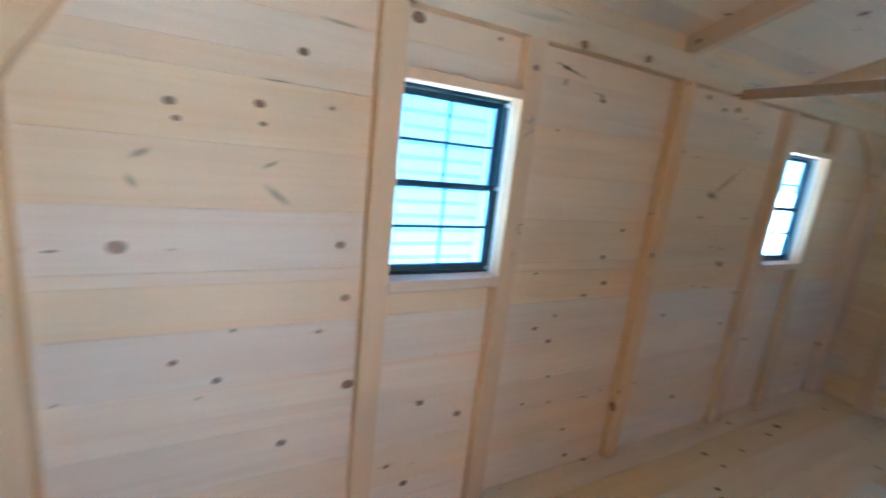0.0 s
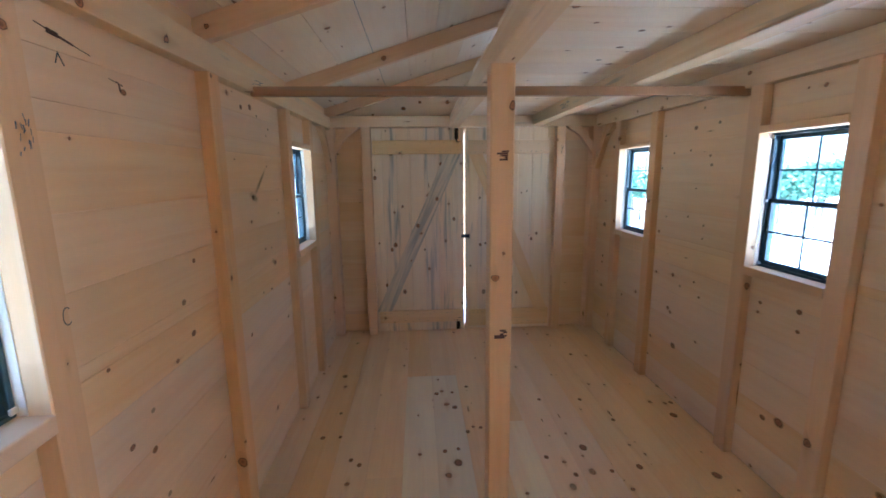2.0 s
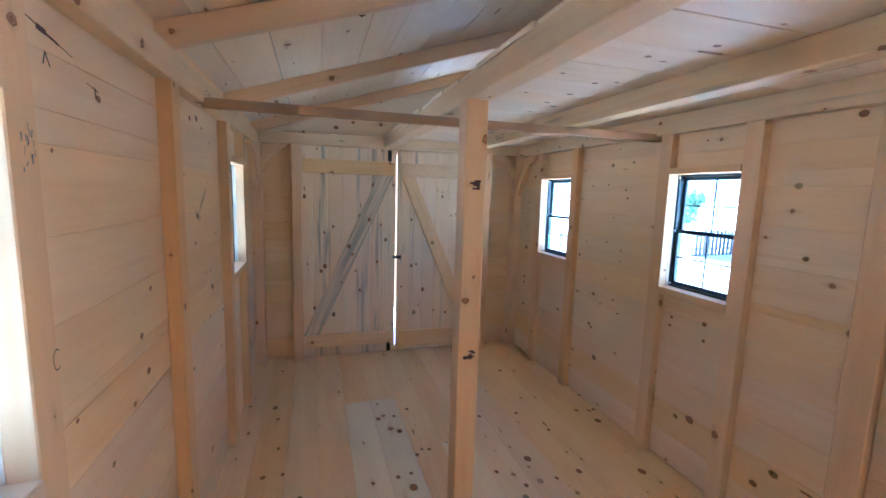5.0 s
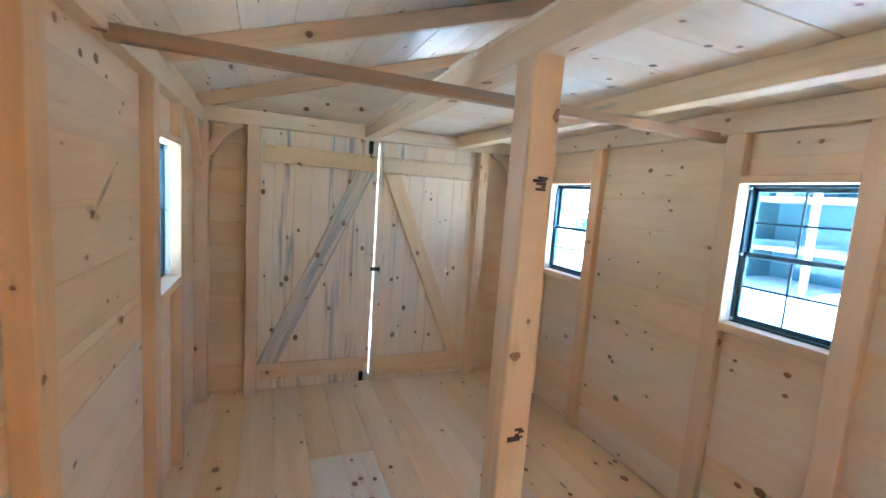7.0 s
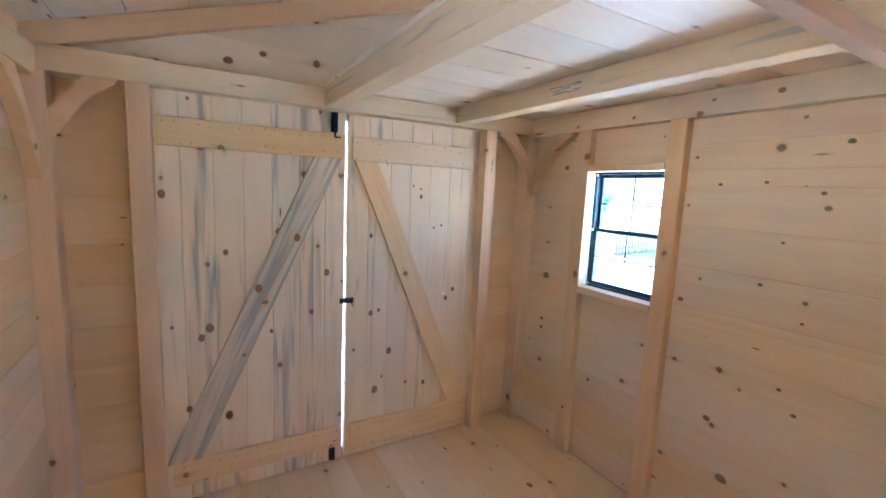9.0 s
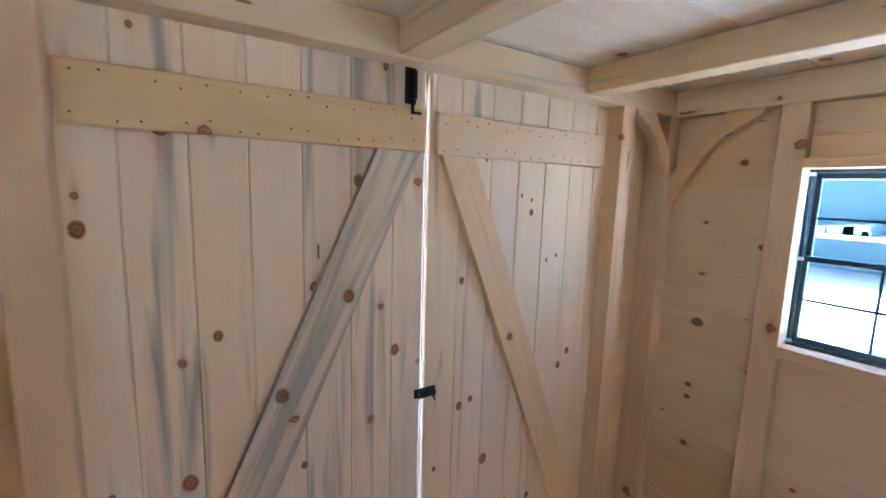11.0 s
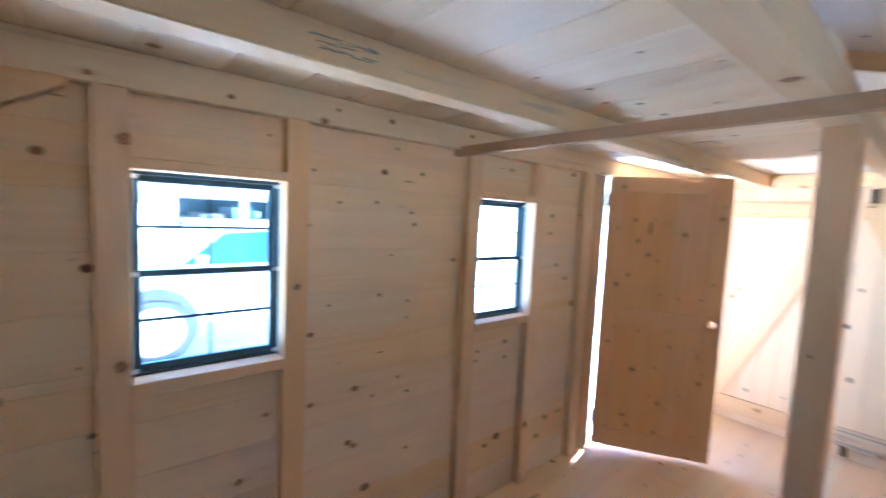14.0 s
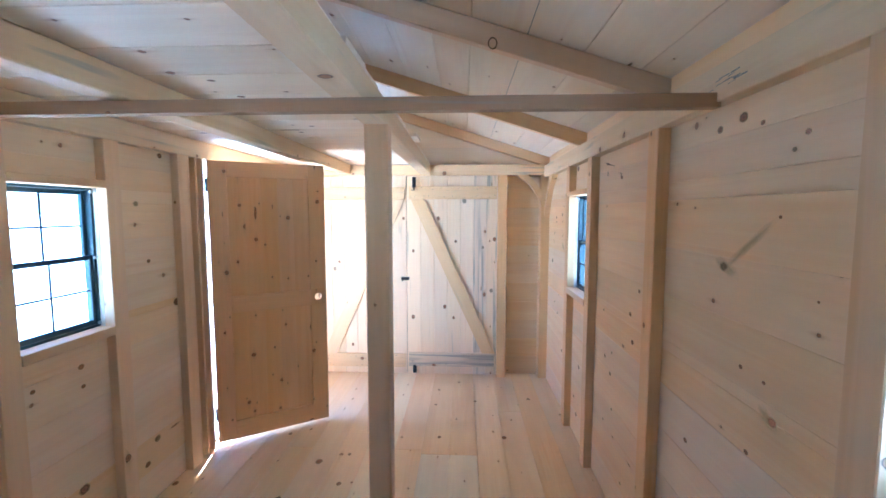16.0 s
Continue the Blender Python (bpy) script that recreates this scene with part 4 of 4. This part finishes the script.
def open_shed(label, x0, x1, y0, y1, h, shelves, seed):
    """An open-fronted shelter behind the yard: pillars, fascia, shelves and stacked boards."""
    s = tagged(empty("storage_shelter"), label, "building")
    g = -0.28
    bm = bmesh.new()
    add_box(bm, x1, x1 + 0.2, y0, y1, g, h + 0.3)
    part("back_wall", bm, DARK_STEEL, s)
    for y in (y0, y1):
        bm = bmesh.new()
        add_box(bm, x0 + 0.2, x1, y - 0.02, y + 0.02, g, h)
        part("end_wall", bm, DARK_STEEL, s)
    bm = bmesh.new()
    prism(bm, [(x0 - 0.5, h), (x1 + 0.5, h + 0.5), (x1 + 0.5, h + 0.62), (x0 - 0.5, h + 0.12)], y0 - 0.3, y1 + 0.3, lambda x, y, z: (x, y, z))
    part("roof", bm, ROOFING, s)
    bm = bmesh.new()
    add_box(bm, x0 - 0.53, x0 - 0.5, y0 - 0.3, y1 + 0.3, h - 0.08, h + 0.14, 0.004)
    part("fascia", bm, PALE_WOOD, s)
    bays = max(2, round((y1 - y0) / 2.6))
    for i in range(bays + 1):
        y = y0 + (y1 - y0) * i / bays
        bm = bmesh.new()
        add_box(bm, x0, x0 + 0.14, y - 0.07, y + 0.07, g, h + 0.08, 0.005)
        part("pillar", bm, PALE_WOOD, s)
    random.seed(seed)
    for z in shelves:
        bm = bmesh.new()
        add_box(bm, x0 + 0.2, x1 - 0.3, y0 + 0.2, y1 - 0.2, z, z + 0.1, 0.004)
        part("shelf", bm, PALE_WOOD, s)
        for i in range(int((y1 - y0) * 1.6)):
            y = random.uniform(y0 + 0.4, y1 - 0.8)
            bm = bmesh.new()
            add_box(bm, x0 + 0.4, x1 - 0.6, y, y + random.uniform(0.12, 0.5), z + 0.1, z + 0.1 + random.uniform(0.05, 0.32), 0.004)
            part("lumber_stack", bm, random.choice((PALE_WOOD, SIDING, DARK_STEEL, TEAL_GLASS)), s)


open_shed("open shelter with a pale fascia and stacked lumber", 12.0, 15.0, 0.6, 5.75, 2.85, (0.75, 2.15), 31)
open_shed("low open lumber rack behind the pickup truck", 10.0, 12.4, -4.6, -1.85, 1.82, (0.35, 1.22), 32)


def wagon_wheel():
    w = tagged(empty("wagon_wheel"), "white-painted wooden wagon wheel", "wheel")
    c, r = Vector((4.9, 2.6, 0.17)), 0.45
    bm = bmesh.new()
    for i in range(28):
        a, b = 2 * math.pi * i / 28, 2 * math.pi * (i + 1) / 28
        p, q = (c + Vector((0, math.cos(k) * r, math.sin(k) * r)) for k in (a, b))
        d = (q - p).normalized()
        bmesh.ops.create_cube(bm, size=1, matrix=Matrix.Translation((p + q) / 2) @ d.to_track_quat("Y", "X").to_matrix().to_4x4() @ Matrix.Diagonal((0.05, (q - p).length * 1.08, 0.05, 1)))
    part("rim", bm, SIDING, w)
    bm = bmesh.new()
    cyl(bm, c, (1, 0, 0), 0.07, 0.14, 16)
    part("hub", bm, SIDING, w)
    for i in range(12):
        a = 2 * math.pi * i / 12
        bm = bmesh.new()
        cyl(bm, c + Vector((0, math.cos(a), math.sin(a))) * r / 2, (0, math.cos(a), math.sin(a)), 0.015, r, 8)
        part("spoke", bm, SIDING, w)


wagon_wheel()


def picket_fence():
    f = tagged(empty("board_fence"), "weathered upright board fence along the yard", "fence")
    n = 70
    for i in range(n):
        t = i / n
        x, y = 4.0 + 14 * t, 6.0 + 1.9 * t
        bm = bmesh.new()
        h = 0.6 + 0.02 * math.sin(i * 2.3)
        d = Vector((14, 1.9, 0)).normalized()
        prism(bm, [(-0.07, -0.28), (0.07, -0.28), (0.07, h - 0.05), (0.0, h), (-0.07, h - 0.05)], -0.011, 0.011, lambda s, e, z: (x + d.x * s - d.y * e, y + d.y * s + d.x * e, z))
        part("picket", bm, FENCE_WOOD, f)
    for z in (-0.05, 0.4):
        timber("rail", (3.9, 6.03, z), (18.1, 7.96, z), 0.08, 0.04, (0, 1, 0), FENCE_WOOD, f)


picket_fence()


def tree(x, y, h, seed):
    """A leafy tree: tapered trunk, limbs, and a crown of many small leaf cards bunched round the limb ends."""
    random.seed(seed)
    t = tagged(empty("tree", (x, y, -0.28)), "broad-leaved green tree out in the yard", "tree", "trees round the yard")
    bm = bmesh.new()
    cyl(bm, (0, 0, h * 0.25), (0, 0, 1), 0.19, h * 0.5, 12, 0.11)
    tips = []
    for i in range(13):
        a, e = random.uniform(0, 6.28), random.uniform(0.3, 1.1)
        s = Vector((0, 0, h * random.uniform(0.3, 0.5)))
        d = Vector((math.cos(a) * math.cos(e), math.sin(a) * math.cos(e), math.sin(e)))
        ln = h * random.uniform(0.25, 0.45)
        cyl(bm, s + d * ln / 2, d, 0.06, ln, 8, 0.02)
        tips += [s + d * ln * k for k in (0.55, 0.8, 1.0)]
    part("trunk", bm, BARK, t)
    vs, fs = [], []
    for tip in tips:
        for _ in range(150):
            o = Vector((random.gauss(0, 1), random.gauss(0, 1), random.gauss(0, 0.8))) * h * 0.075
            c = tip + o
            q = Euler((random.uniform(0, 6), random.uniform(0, 6), random.uniform(0, 6))).to_matrix()
            k = random.uniform(0.06, 0.12)
            b0 = len(vs)
            vs += [tuple(c + q @ Vector(p) * k) for p in ((-1, 0, 0), (0, -0.45, 0.1), (1, 0, 0), (0, 0.45, 0.1))]
            fs.append((b0, b0 + 1, b0 + 2, b0 + 3))
    me = bpy.data.meshes.new("crown")
    me.from_pydata(vs, [], fs)
    me.materials.append(LEAVES)
    cr = new("crown", me)
    cr.parent = t


tree(11.5, 9.6, 2.3, 41)
tree(15.0, 11.5, 2.6, 42)
tree(8.0, 12.5, 2.2, 43)
tree(-7.0, 6.5, 5.0, 44)
tree(-9.5, 1.5, 4.6, 45)

# ---- the larger knots, each at its place ----


def knot_material():
    """A knot: red-brown heart, dark ring, and resin-dark wood fading out around it."""
    m, n, l, bsdf = shader("knot_wood")
    tc, info = n.new("ShaderNodeTexCoord"), n.new("ShaderNodeObjectInfo")
    wob = n.new("ShaderNodeTexNoise")
    wob.noise_dimensions = "4D"
    wob.inputs["Scale"].default_value = 2.2
    wob.inputs["Detail"].default_value = 3.0
    l.new(tc.outputs["Object"], wob.inputs["Vector"])
    l.new(math_node(n, l, "MULTIPLY", info.outputs["Random"], 37.0), wob.inputs["W"])
    size = n.new("ShaderNodeVectorMath")
    size.operation = "LENGTH"
    l.new(tc.outputs["Object"], size.inputs[0])
    q = math_node(n, l, "ADD", size.outputs["Value"], math_node(n, l, "MULTIPLY", math_node(n, l, "SUBTRACT", wob.outputs[0], 0.5), 0.34))
    col = ramp(n, l, q, [(0.0, (0.26, 0.10, 0.038)), (0.30, (0.46, 0.20, 0.078)), (0.43, (0.36, 0.15, 0.058)), (0.53, (0.09, 0.038, 0.016)), (0.60, (0.58, 0.30, 0.11)), (0.8, (0.78, 0.50, 0.22))])
    l.new(col, bsdf.inputs["Base Color"])
    bsdf.inputs["Roughness"].default_value = 0.5
    edge = n.new("ShaderNodeMapRange")
    edge.interpolation_type = "SMOOTHSTEP"
    edge.inputs["From Min"].default_value, edge.inputs["From Max"].default_value = 0.55, 0.86
    edge.inputs["To Min"].default_value, edge.inputs["To Max"].default_value = 1.0, 0.0
    l.new(q, edge.inputs["Value"])
    l.new(math_node(n, l, "MULTIPLY", edge.outputs[0], math_node(n, l, "ADD", 0.5, math_node(n, l, "MULTIPLY", info.outputs["Random"], 0.4))), bsdf.inputs["Alpha"])
    return m


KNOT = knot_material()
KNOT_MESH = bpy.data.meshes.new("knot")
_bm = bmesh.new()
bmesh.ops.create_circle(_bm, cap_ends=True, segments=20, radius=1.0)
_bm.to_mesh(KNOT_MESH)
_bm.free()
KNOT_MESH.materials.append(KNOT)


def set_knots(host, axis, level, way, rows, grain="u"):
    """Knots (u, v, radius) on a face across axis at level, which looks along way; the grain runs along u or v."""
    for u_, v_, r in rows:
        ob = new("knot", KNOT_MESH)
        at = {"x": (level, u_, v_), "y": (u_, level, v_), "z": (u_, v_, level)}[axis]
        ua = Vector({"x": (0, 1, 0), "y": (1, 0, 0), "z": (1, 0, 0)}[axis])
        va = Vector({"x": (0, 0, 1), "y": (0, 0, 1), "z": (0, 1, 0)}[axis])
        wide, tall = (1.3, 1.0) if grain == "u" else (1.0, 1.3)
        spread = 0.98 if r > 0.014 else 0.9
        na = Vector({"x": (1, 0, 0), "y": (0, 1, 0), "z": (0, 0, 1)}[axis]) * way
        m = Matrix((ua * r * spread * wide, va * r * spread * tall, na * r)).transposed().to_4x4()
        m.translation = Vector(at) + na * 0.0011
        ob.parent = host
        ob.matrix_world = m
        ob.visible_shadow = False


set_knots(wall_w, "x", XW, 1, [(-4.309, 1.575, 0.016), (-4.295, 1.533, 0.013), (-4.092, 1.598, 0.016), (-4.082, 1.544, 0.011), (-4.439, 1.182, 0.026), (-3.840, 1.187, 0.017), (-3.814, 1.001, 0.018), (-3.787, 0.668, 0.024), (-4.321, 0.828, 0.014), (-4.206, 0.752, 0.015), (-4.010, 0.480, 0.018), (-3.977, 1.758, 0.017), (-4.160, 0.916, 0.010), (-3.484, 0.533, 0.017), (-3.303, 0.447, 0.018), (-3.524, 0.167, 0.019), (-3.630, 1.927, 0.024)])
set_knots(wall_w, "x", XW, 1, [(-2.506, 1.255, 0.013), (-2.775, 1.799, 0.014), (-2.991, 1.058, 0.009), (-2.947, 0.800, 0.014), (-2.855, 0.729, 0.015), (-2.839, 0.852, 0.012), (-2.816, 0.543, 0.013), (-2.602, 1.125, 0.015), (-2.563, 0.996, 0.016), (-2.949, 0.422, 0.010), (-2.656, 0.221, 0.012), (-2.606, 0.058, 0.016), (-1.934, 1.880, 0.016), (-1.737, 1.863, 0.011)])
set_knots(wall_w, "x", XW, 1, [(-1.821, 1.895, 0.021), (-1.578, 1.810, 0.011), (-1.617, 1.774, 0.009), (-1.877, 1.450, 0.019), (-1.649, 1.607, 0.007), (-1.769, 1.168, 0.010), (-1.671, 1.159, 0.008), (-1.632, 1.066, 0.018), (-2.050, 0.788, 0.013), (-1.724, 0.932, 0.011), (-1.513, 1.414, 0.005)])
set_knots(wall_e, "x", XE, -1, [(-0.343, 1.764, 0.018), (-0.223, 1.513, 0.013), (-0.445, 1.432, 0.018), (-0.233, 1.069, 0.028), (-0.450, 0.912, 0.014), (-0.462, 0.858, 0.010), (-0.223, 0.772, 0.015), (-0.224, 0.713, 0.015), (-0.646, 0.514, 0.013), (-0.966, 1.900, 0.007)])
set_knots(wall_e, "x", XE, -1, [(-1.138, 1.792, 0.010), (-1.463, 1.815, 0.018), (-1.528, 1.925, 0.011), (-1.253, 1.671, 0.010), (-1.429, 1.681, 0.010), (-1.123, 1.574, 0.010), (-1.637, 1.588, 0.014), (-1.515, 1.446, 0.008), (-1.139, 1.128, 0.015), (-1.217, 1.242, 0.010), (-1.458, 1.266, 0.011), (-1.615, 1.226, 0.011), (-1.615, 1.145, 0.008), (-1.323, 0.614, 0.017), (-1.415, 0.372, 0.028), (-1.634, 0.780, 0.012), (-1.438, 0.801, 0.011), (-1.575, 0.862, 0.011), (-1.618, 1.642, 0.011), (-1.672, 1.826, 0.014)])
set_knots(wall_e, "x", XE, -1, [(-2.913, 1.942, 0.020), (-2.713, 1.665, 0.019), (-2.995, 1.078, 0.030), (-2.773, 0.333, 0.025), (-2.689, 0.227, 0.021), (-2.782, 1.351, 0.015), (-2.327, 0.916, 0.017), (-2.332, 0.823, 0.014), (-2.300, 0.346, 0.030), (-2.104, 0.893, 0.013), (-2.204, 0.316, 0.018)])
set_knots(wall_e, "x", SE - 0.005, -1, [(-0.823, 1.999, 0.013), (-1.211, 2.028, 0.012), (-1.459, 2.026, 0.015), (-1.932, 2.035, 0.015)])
set_knots(floor, "z", 0.0, 1, [(-0.173, -1.452, 0.025), (-0.288, -1.263, 0.022), (-0.176, -1.253, 0.017), (-0.065, -1.176, 0.018), (0.897, -0.686, 0.021), (0.699, -1.419, 0.018), (-0.990, -0.938, 0.028), (0.420, -1.397, 0.017), (1.335, -1.282, 0.020), (1.299, -1.507, 0.019), (-0.984, -0.279, 0.017), (1.229, -1.656, 0.030), (0.819, -1.677, 0.017), (-0.930, -1.467, 0.016)], "v")
set_knots(floor, "z", 0.0, 1, [(-0.201, -2.012, 0.030), (-0.117, -1.733, 0.019), (-0.032, -1.696, 0.016), (-0.190, -1.894, 0.015), (-0.268, -1.909, 0.018), (0.290, -2.002, 0.018), (0.524, -1.934, 0.030), (0.497, -2.136, 0.025), (0.403, -2.151, 0.018), (0.357, -2.235, 0.024), (1.125, -2.209, 0.028), (0.762, -2.116, 0.023), (-0.992, -1.731, 0.019), (-0.889, -1.729, 0.015), (-0.792, -1.948, 0.018), (-0.741, -1.992, 0.018), (0.602, -2.137, 0.015)], "v")
set_knots(floor, "z", 0.0, 1, [(-0.703, -3.486, 0.023), (-0.973, -4.138, 0.021), (-0.236, -3.472, 0.018), (0.530, -3.130, 0.030), (0.641, -2.757, 0.024), (0.353, -3.222, 0.017), (0.335, -2.909, 0.020), (1.313, -2.865, 0.022), (0.858, -3.467, 0.019), (-0.176, -3.995, 0.015), (-0.511, -4.074, 0.016)], "v")
set_knots(d1, "y", 0.004, -1, [(-0.790, 1.519, 0.021), (-0.049, 1.120, 0.020), (-0.615, 0.876, 0.025), (-0.651, 0.831, 0.020), (-0.771, 0.897, 0.011), (-0.539, 1.247, 0.016), (-0.713, 0.479, 0.018), (-0.130, 0.908, 0.017), (0.034, 1.065, 0.012), (-0.334, 0.825, 0.014), (-0.678, 1.946, 0.011), (-0.172, 1.642, 0.019), (-0.539, 0.408, 0.025)], "v")
set_knots(d1, "y", -0.0206, -1, [(-0.209, 1.316, 0.022), (-0.396, 1.063, 0.025)], "v")
set_knots(d2, "y", 0.004, -1, [(0.201, 1.318, 0.015), (0.208, 0.863, 0.018), (0.257, 0.878, 0.015), (0.328, 0.618, 0.023), (0.243, 0.386, 0.027), (0.109, 0.655, 0.012), (0.510, 1.548, 0.015), (0.508, 1.593, 0.009), (0.458, 1.609, 0.009), (0.760, 0.965, 0.017), (0.711, 0.912, 0.017), (0.604, 1.362, 0.010), (0.657, 1.377, 0.010), (0.572, 0.371, 0.018)], "v")
set_knots(d3, "y", -4.69, 1, [(0.183, 1.560, 0.017), (-0.158, 1.561, 0.022), (-0.412, 1.730, 0.028), (-0.706, 1.359, 0.022), (-0.594, 1.279, 0.017), (0.088, 1.243, 0.017), (0.093, 0.582, 0.023), (-0.222, 0.687, 0.023), (-0.679, 0.852, 0.023), (-0.329, 1.338, 0.017), (0.827, 1.131, 0.017), (0.873, 1.061, 0.023), (0.656, 0.757, 0.023), (0.706, 0.292, 0.018), (-0.309, 0.577, 0.017)], "v")
set_knots(wall_n, "y", YA, -1, [(-0.508, 2.148, 0.023), (-0.791, 2.094, 0.014), (-0.355, 2.204, 0.017)])
set_knots(deck, "z", DECK, -1, [(0.405, -2.801, 0.016), (0.461, -2.429, 0.016), (0.479, -2.211, 0.018), (0.476, -2.003, 0.016), (0.525, -2.964, 0.015), (0.523, -2.904, 0.013)])


def resin_material():
    """Resin-dark heartwood, strongest along its middle and fading out."""
    m, n, l, bsdf = shader("resin_streak")
    tc, wob, size = n.new("ShaderNodeTexCoord"), n.new("ShaderNodeTexNoise"), n.new("ShaderNodeVectorMath")
    wob.inputs["Scale"].default_value = 2.5
    size.operation = "LENGTH"
    l.new(tc.outputs["Object"], wob.inputs["Vector"])
    l.new(tc.outputs["Object"], size.inputs[0])
    q = math_node(n, l, "ADD", size.outputs["Value"], math_node(n, l, "MULTIPLY", math_node(n, l, "SUBTRACT", wob.outputs[0], 0.5), 0.6))
    l.new(ramp(n, l, wob.outputs[0], [(0.3, (0.60, 0.30, 0.10)), (0.7, (0.72, 0.42, 0.17))]), bsdf.inputs["Base Color"])
    edge = n.new("ShaderNodeMapRange")
    edge.interpolation_type = "SMOOTHSTEP"
    edge.inputs["From Min"].default_value, edge.inputs["From Max"].default_value = 0.1, 0.85
    edge.inputs["To Min"].default_value, edge.inputs["To Max"].default_value = 0.42, 0.0
    l.new(q, edge.inputs["Value"])
    l.new(edge.outputs[0], bsdf.inputs["Alpha"])
    bsdf.inputs["Roughness"].default_value = 0.5
    return m


RESIN_MESH = KNOT_MESH.copy()
RESIN_MESH.name = "resin_streak"
RESIN_MESH.materials.clear()
RESIN_MESH.materials.append(resin_material())
for (ua, za), (ub, zb), half in (((-1.89, 1.435), (-1.645, 1.612), 0.02), ((-1.93, 1.475), (-1.80, 1.425), 0.028), ((-1.69, 1.095), (-1.61, 1.045), 0.026), ((-4.086, 1.379), (-3.99, 1.30), 0.018), ((-4.41, 1.42), (-4.345, 1.452), 0.015), ((-4.415, 1.385), (-4.385, 1.335), 0.014), ((-4.09, 1.416), (-4.03, 1.446), 0.01), ((-3.95, 1.862), (-3.80, 1.852), 0.009)):
    streak = new("resin_streak", RESIN_MESH)
    d = Vector((0, ub - ua, zb - za))
    side = Vector((1, 0, 0)).cross(d.normalized())
    m = Matrix((d * 0.62, side * half, Vector((0.01, 0, 0)))).transposed().to_4x4()
    m.translation = (XW + 0.0009, (ua + ub) / 2, (za + zb) / 2)
    streak.parent = wall_w
    streak.matrix_world = m
    streak.visible_shadow = False

# ---- wall boards and floor boards, piece by piece ----


def board_rows(wall, side, openings, u_lo, u_hi, z_top, seed):
    """Level wall boards between u_lo and u_hi, cut round the openings; short pieces butt at the framing."""
    random.seed(seed)
    for z0, z1 in zip(ROWS_Z, ROWS_Z[1:]):
        z0, z1 = max(z0, 0.0), min(z1, z_top)
        if z1 - z0 < 0.02:
            continue
        cuts = [(o[0], o[1], o[2], o[3]) for o in openings if o[2] < z1 - 1e-4 and o[3] > z0 + 1e-4]
        us = sorted({z0, z1, *(z for o in cuts for z in o[2:] if z0 < z < z1)})
        for za, zb in zip(us, us[1:]):
            block = sorted((o[0], o[1]) for o in cuts if o[2] < zb - 1e-4 and o[3] > za + 1e-4)
            a, spans = u_lo, []
            for b0, b1 in block:
                spans.append((a, b0))
                a = b1
            spans.append((a, u_hi))
            for s0, s1 in spans:
                if s1 - s0 < 0.02 or zb - za < 0.008:
                    continue
                zc, w = (za + zb) / 2, zb - za - 0.0002
                jut = random.uniform(0, 0.0007)
                if side in "EW":
                    xx = (XE + 0.01 - jut) if side == "E" else (XW - 0.01 + jut)
                    timber("board", (xx, s0 + 0.001, zc), (xx, s1 - 0.001, zc), w, 0.02, (-1 if side == "E" else 1, 0, 0), WALL_PINE, wall, ch=0.0012)
                else:
                    yy = (YA + 0.01 - jut) if side == "A" else (YB - 0.01 + jut)
                    timber("board", (s0 + 0.001, yy, zc), (s1 - 0.001, yy, zc), w, 0.02, (0, -1 if side == "A" else 1, 0), WALL_PINE, wall, ch=0.0012)


board_rows(wall_e, "E", east_open, YB + 0.002, YA - 0.002, 2.03, 51)
board_rows(wall_w, "W", west_open, YB + 0.002, YA - 0.002, 2.03, 52)
board_rows(wall_n, "A", [(JA[0], JA[1], 0.0, DOOR_TOP)], XW, XE, 2.058, 53)
board_rows(wall_s, "B", [(JB[0], JB[1], 0.0, DOOR_TOP)], XW, XE, 2.058, 54)

random.seed(61)
seams = [XW, -1.066, -0.878, -0.690, -0.502, -0.314, -0.126, 0.062, 0.250, 0.438, 0.626, 0.814, 1.002, 1.19, XE]
for i, (x0, x1) in enumerate(zip(seams, seams[1:])):
    if i in (4, 5):
        cuts = [YB, -3.25, -0.985, YA]
    elif i == 7:
        cuts = [YB, -1.64, YA]
    else:
        cuts = [YB] + sorted(random.sample([-3.9, -3.3, -2.7, -2.1, -1.4], 1)) + [YA]
    for k, (y0, y1) in enumerate(zip(cuts, cuts[1:])):
        pale = (i in (4, 5) and k == 1) or (i == 7 and k == 0)
        timber("floor_board", ((x0 + x1) / 2, y0 + 0.0008, -0.012 - random.uniform(0, 0.0008)), ((x0 + x1) / 2, y1 - 0.0008, -0.012), x1 - x0 - 0.0006, 0.024, (0, 0, 1), PALE_PINE if pale else FLOOR_PINE, floor, ch=0.0008)
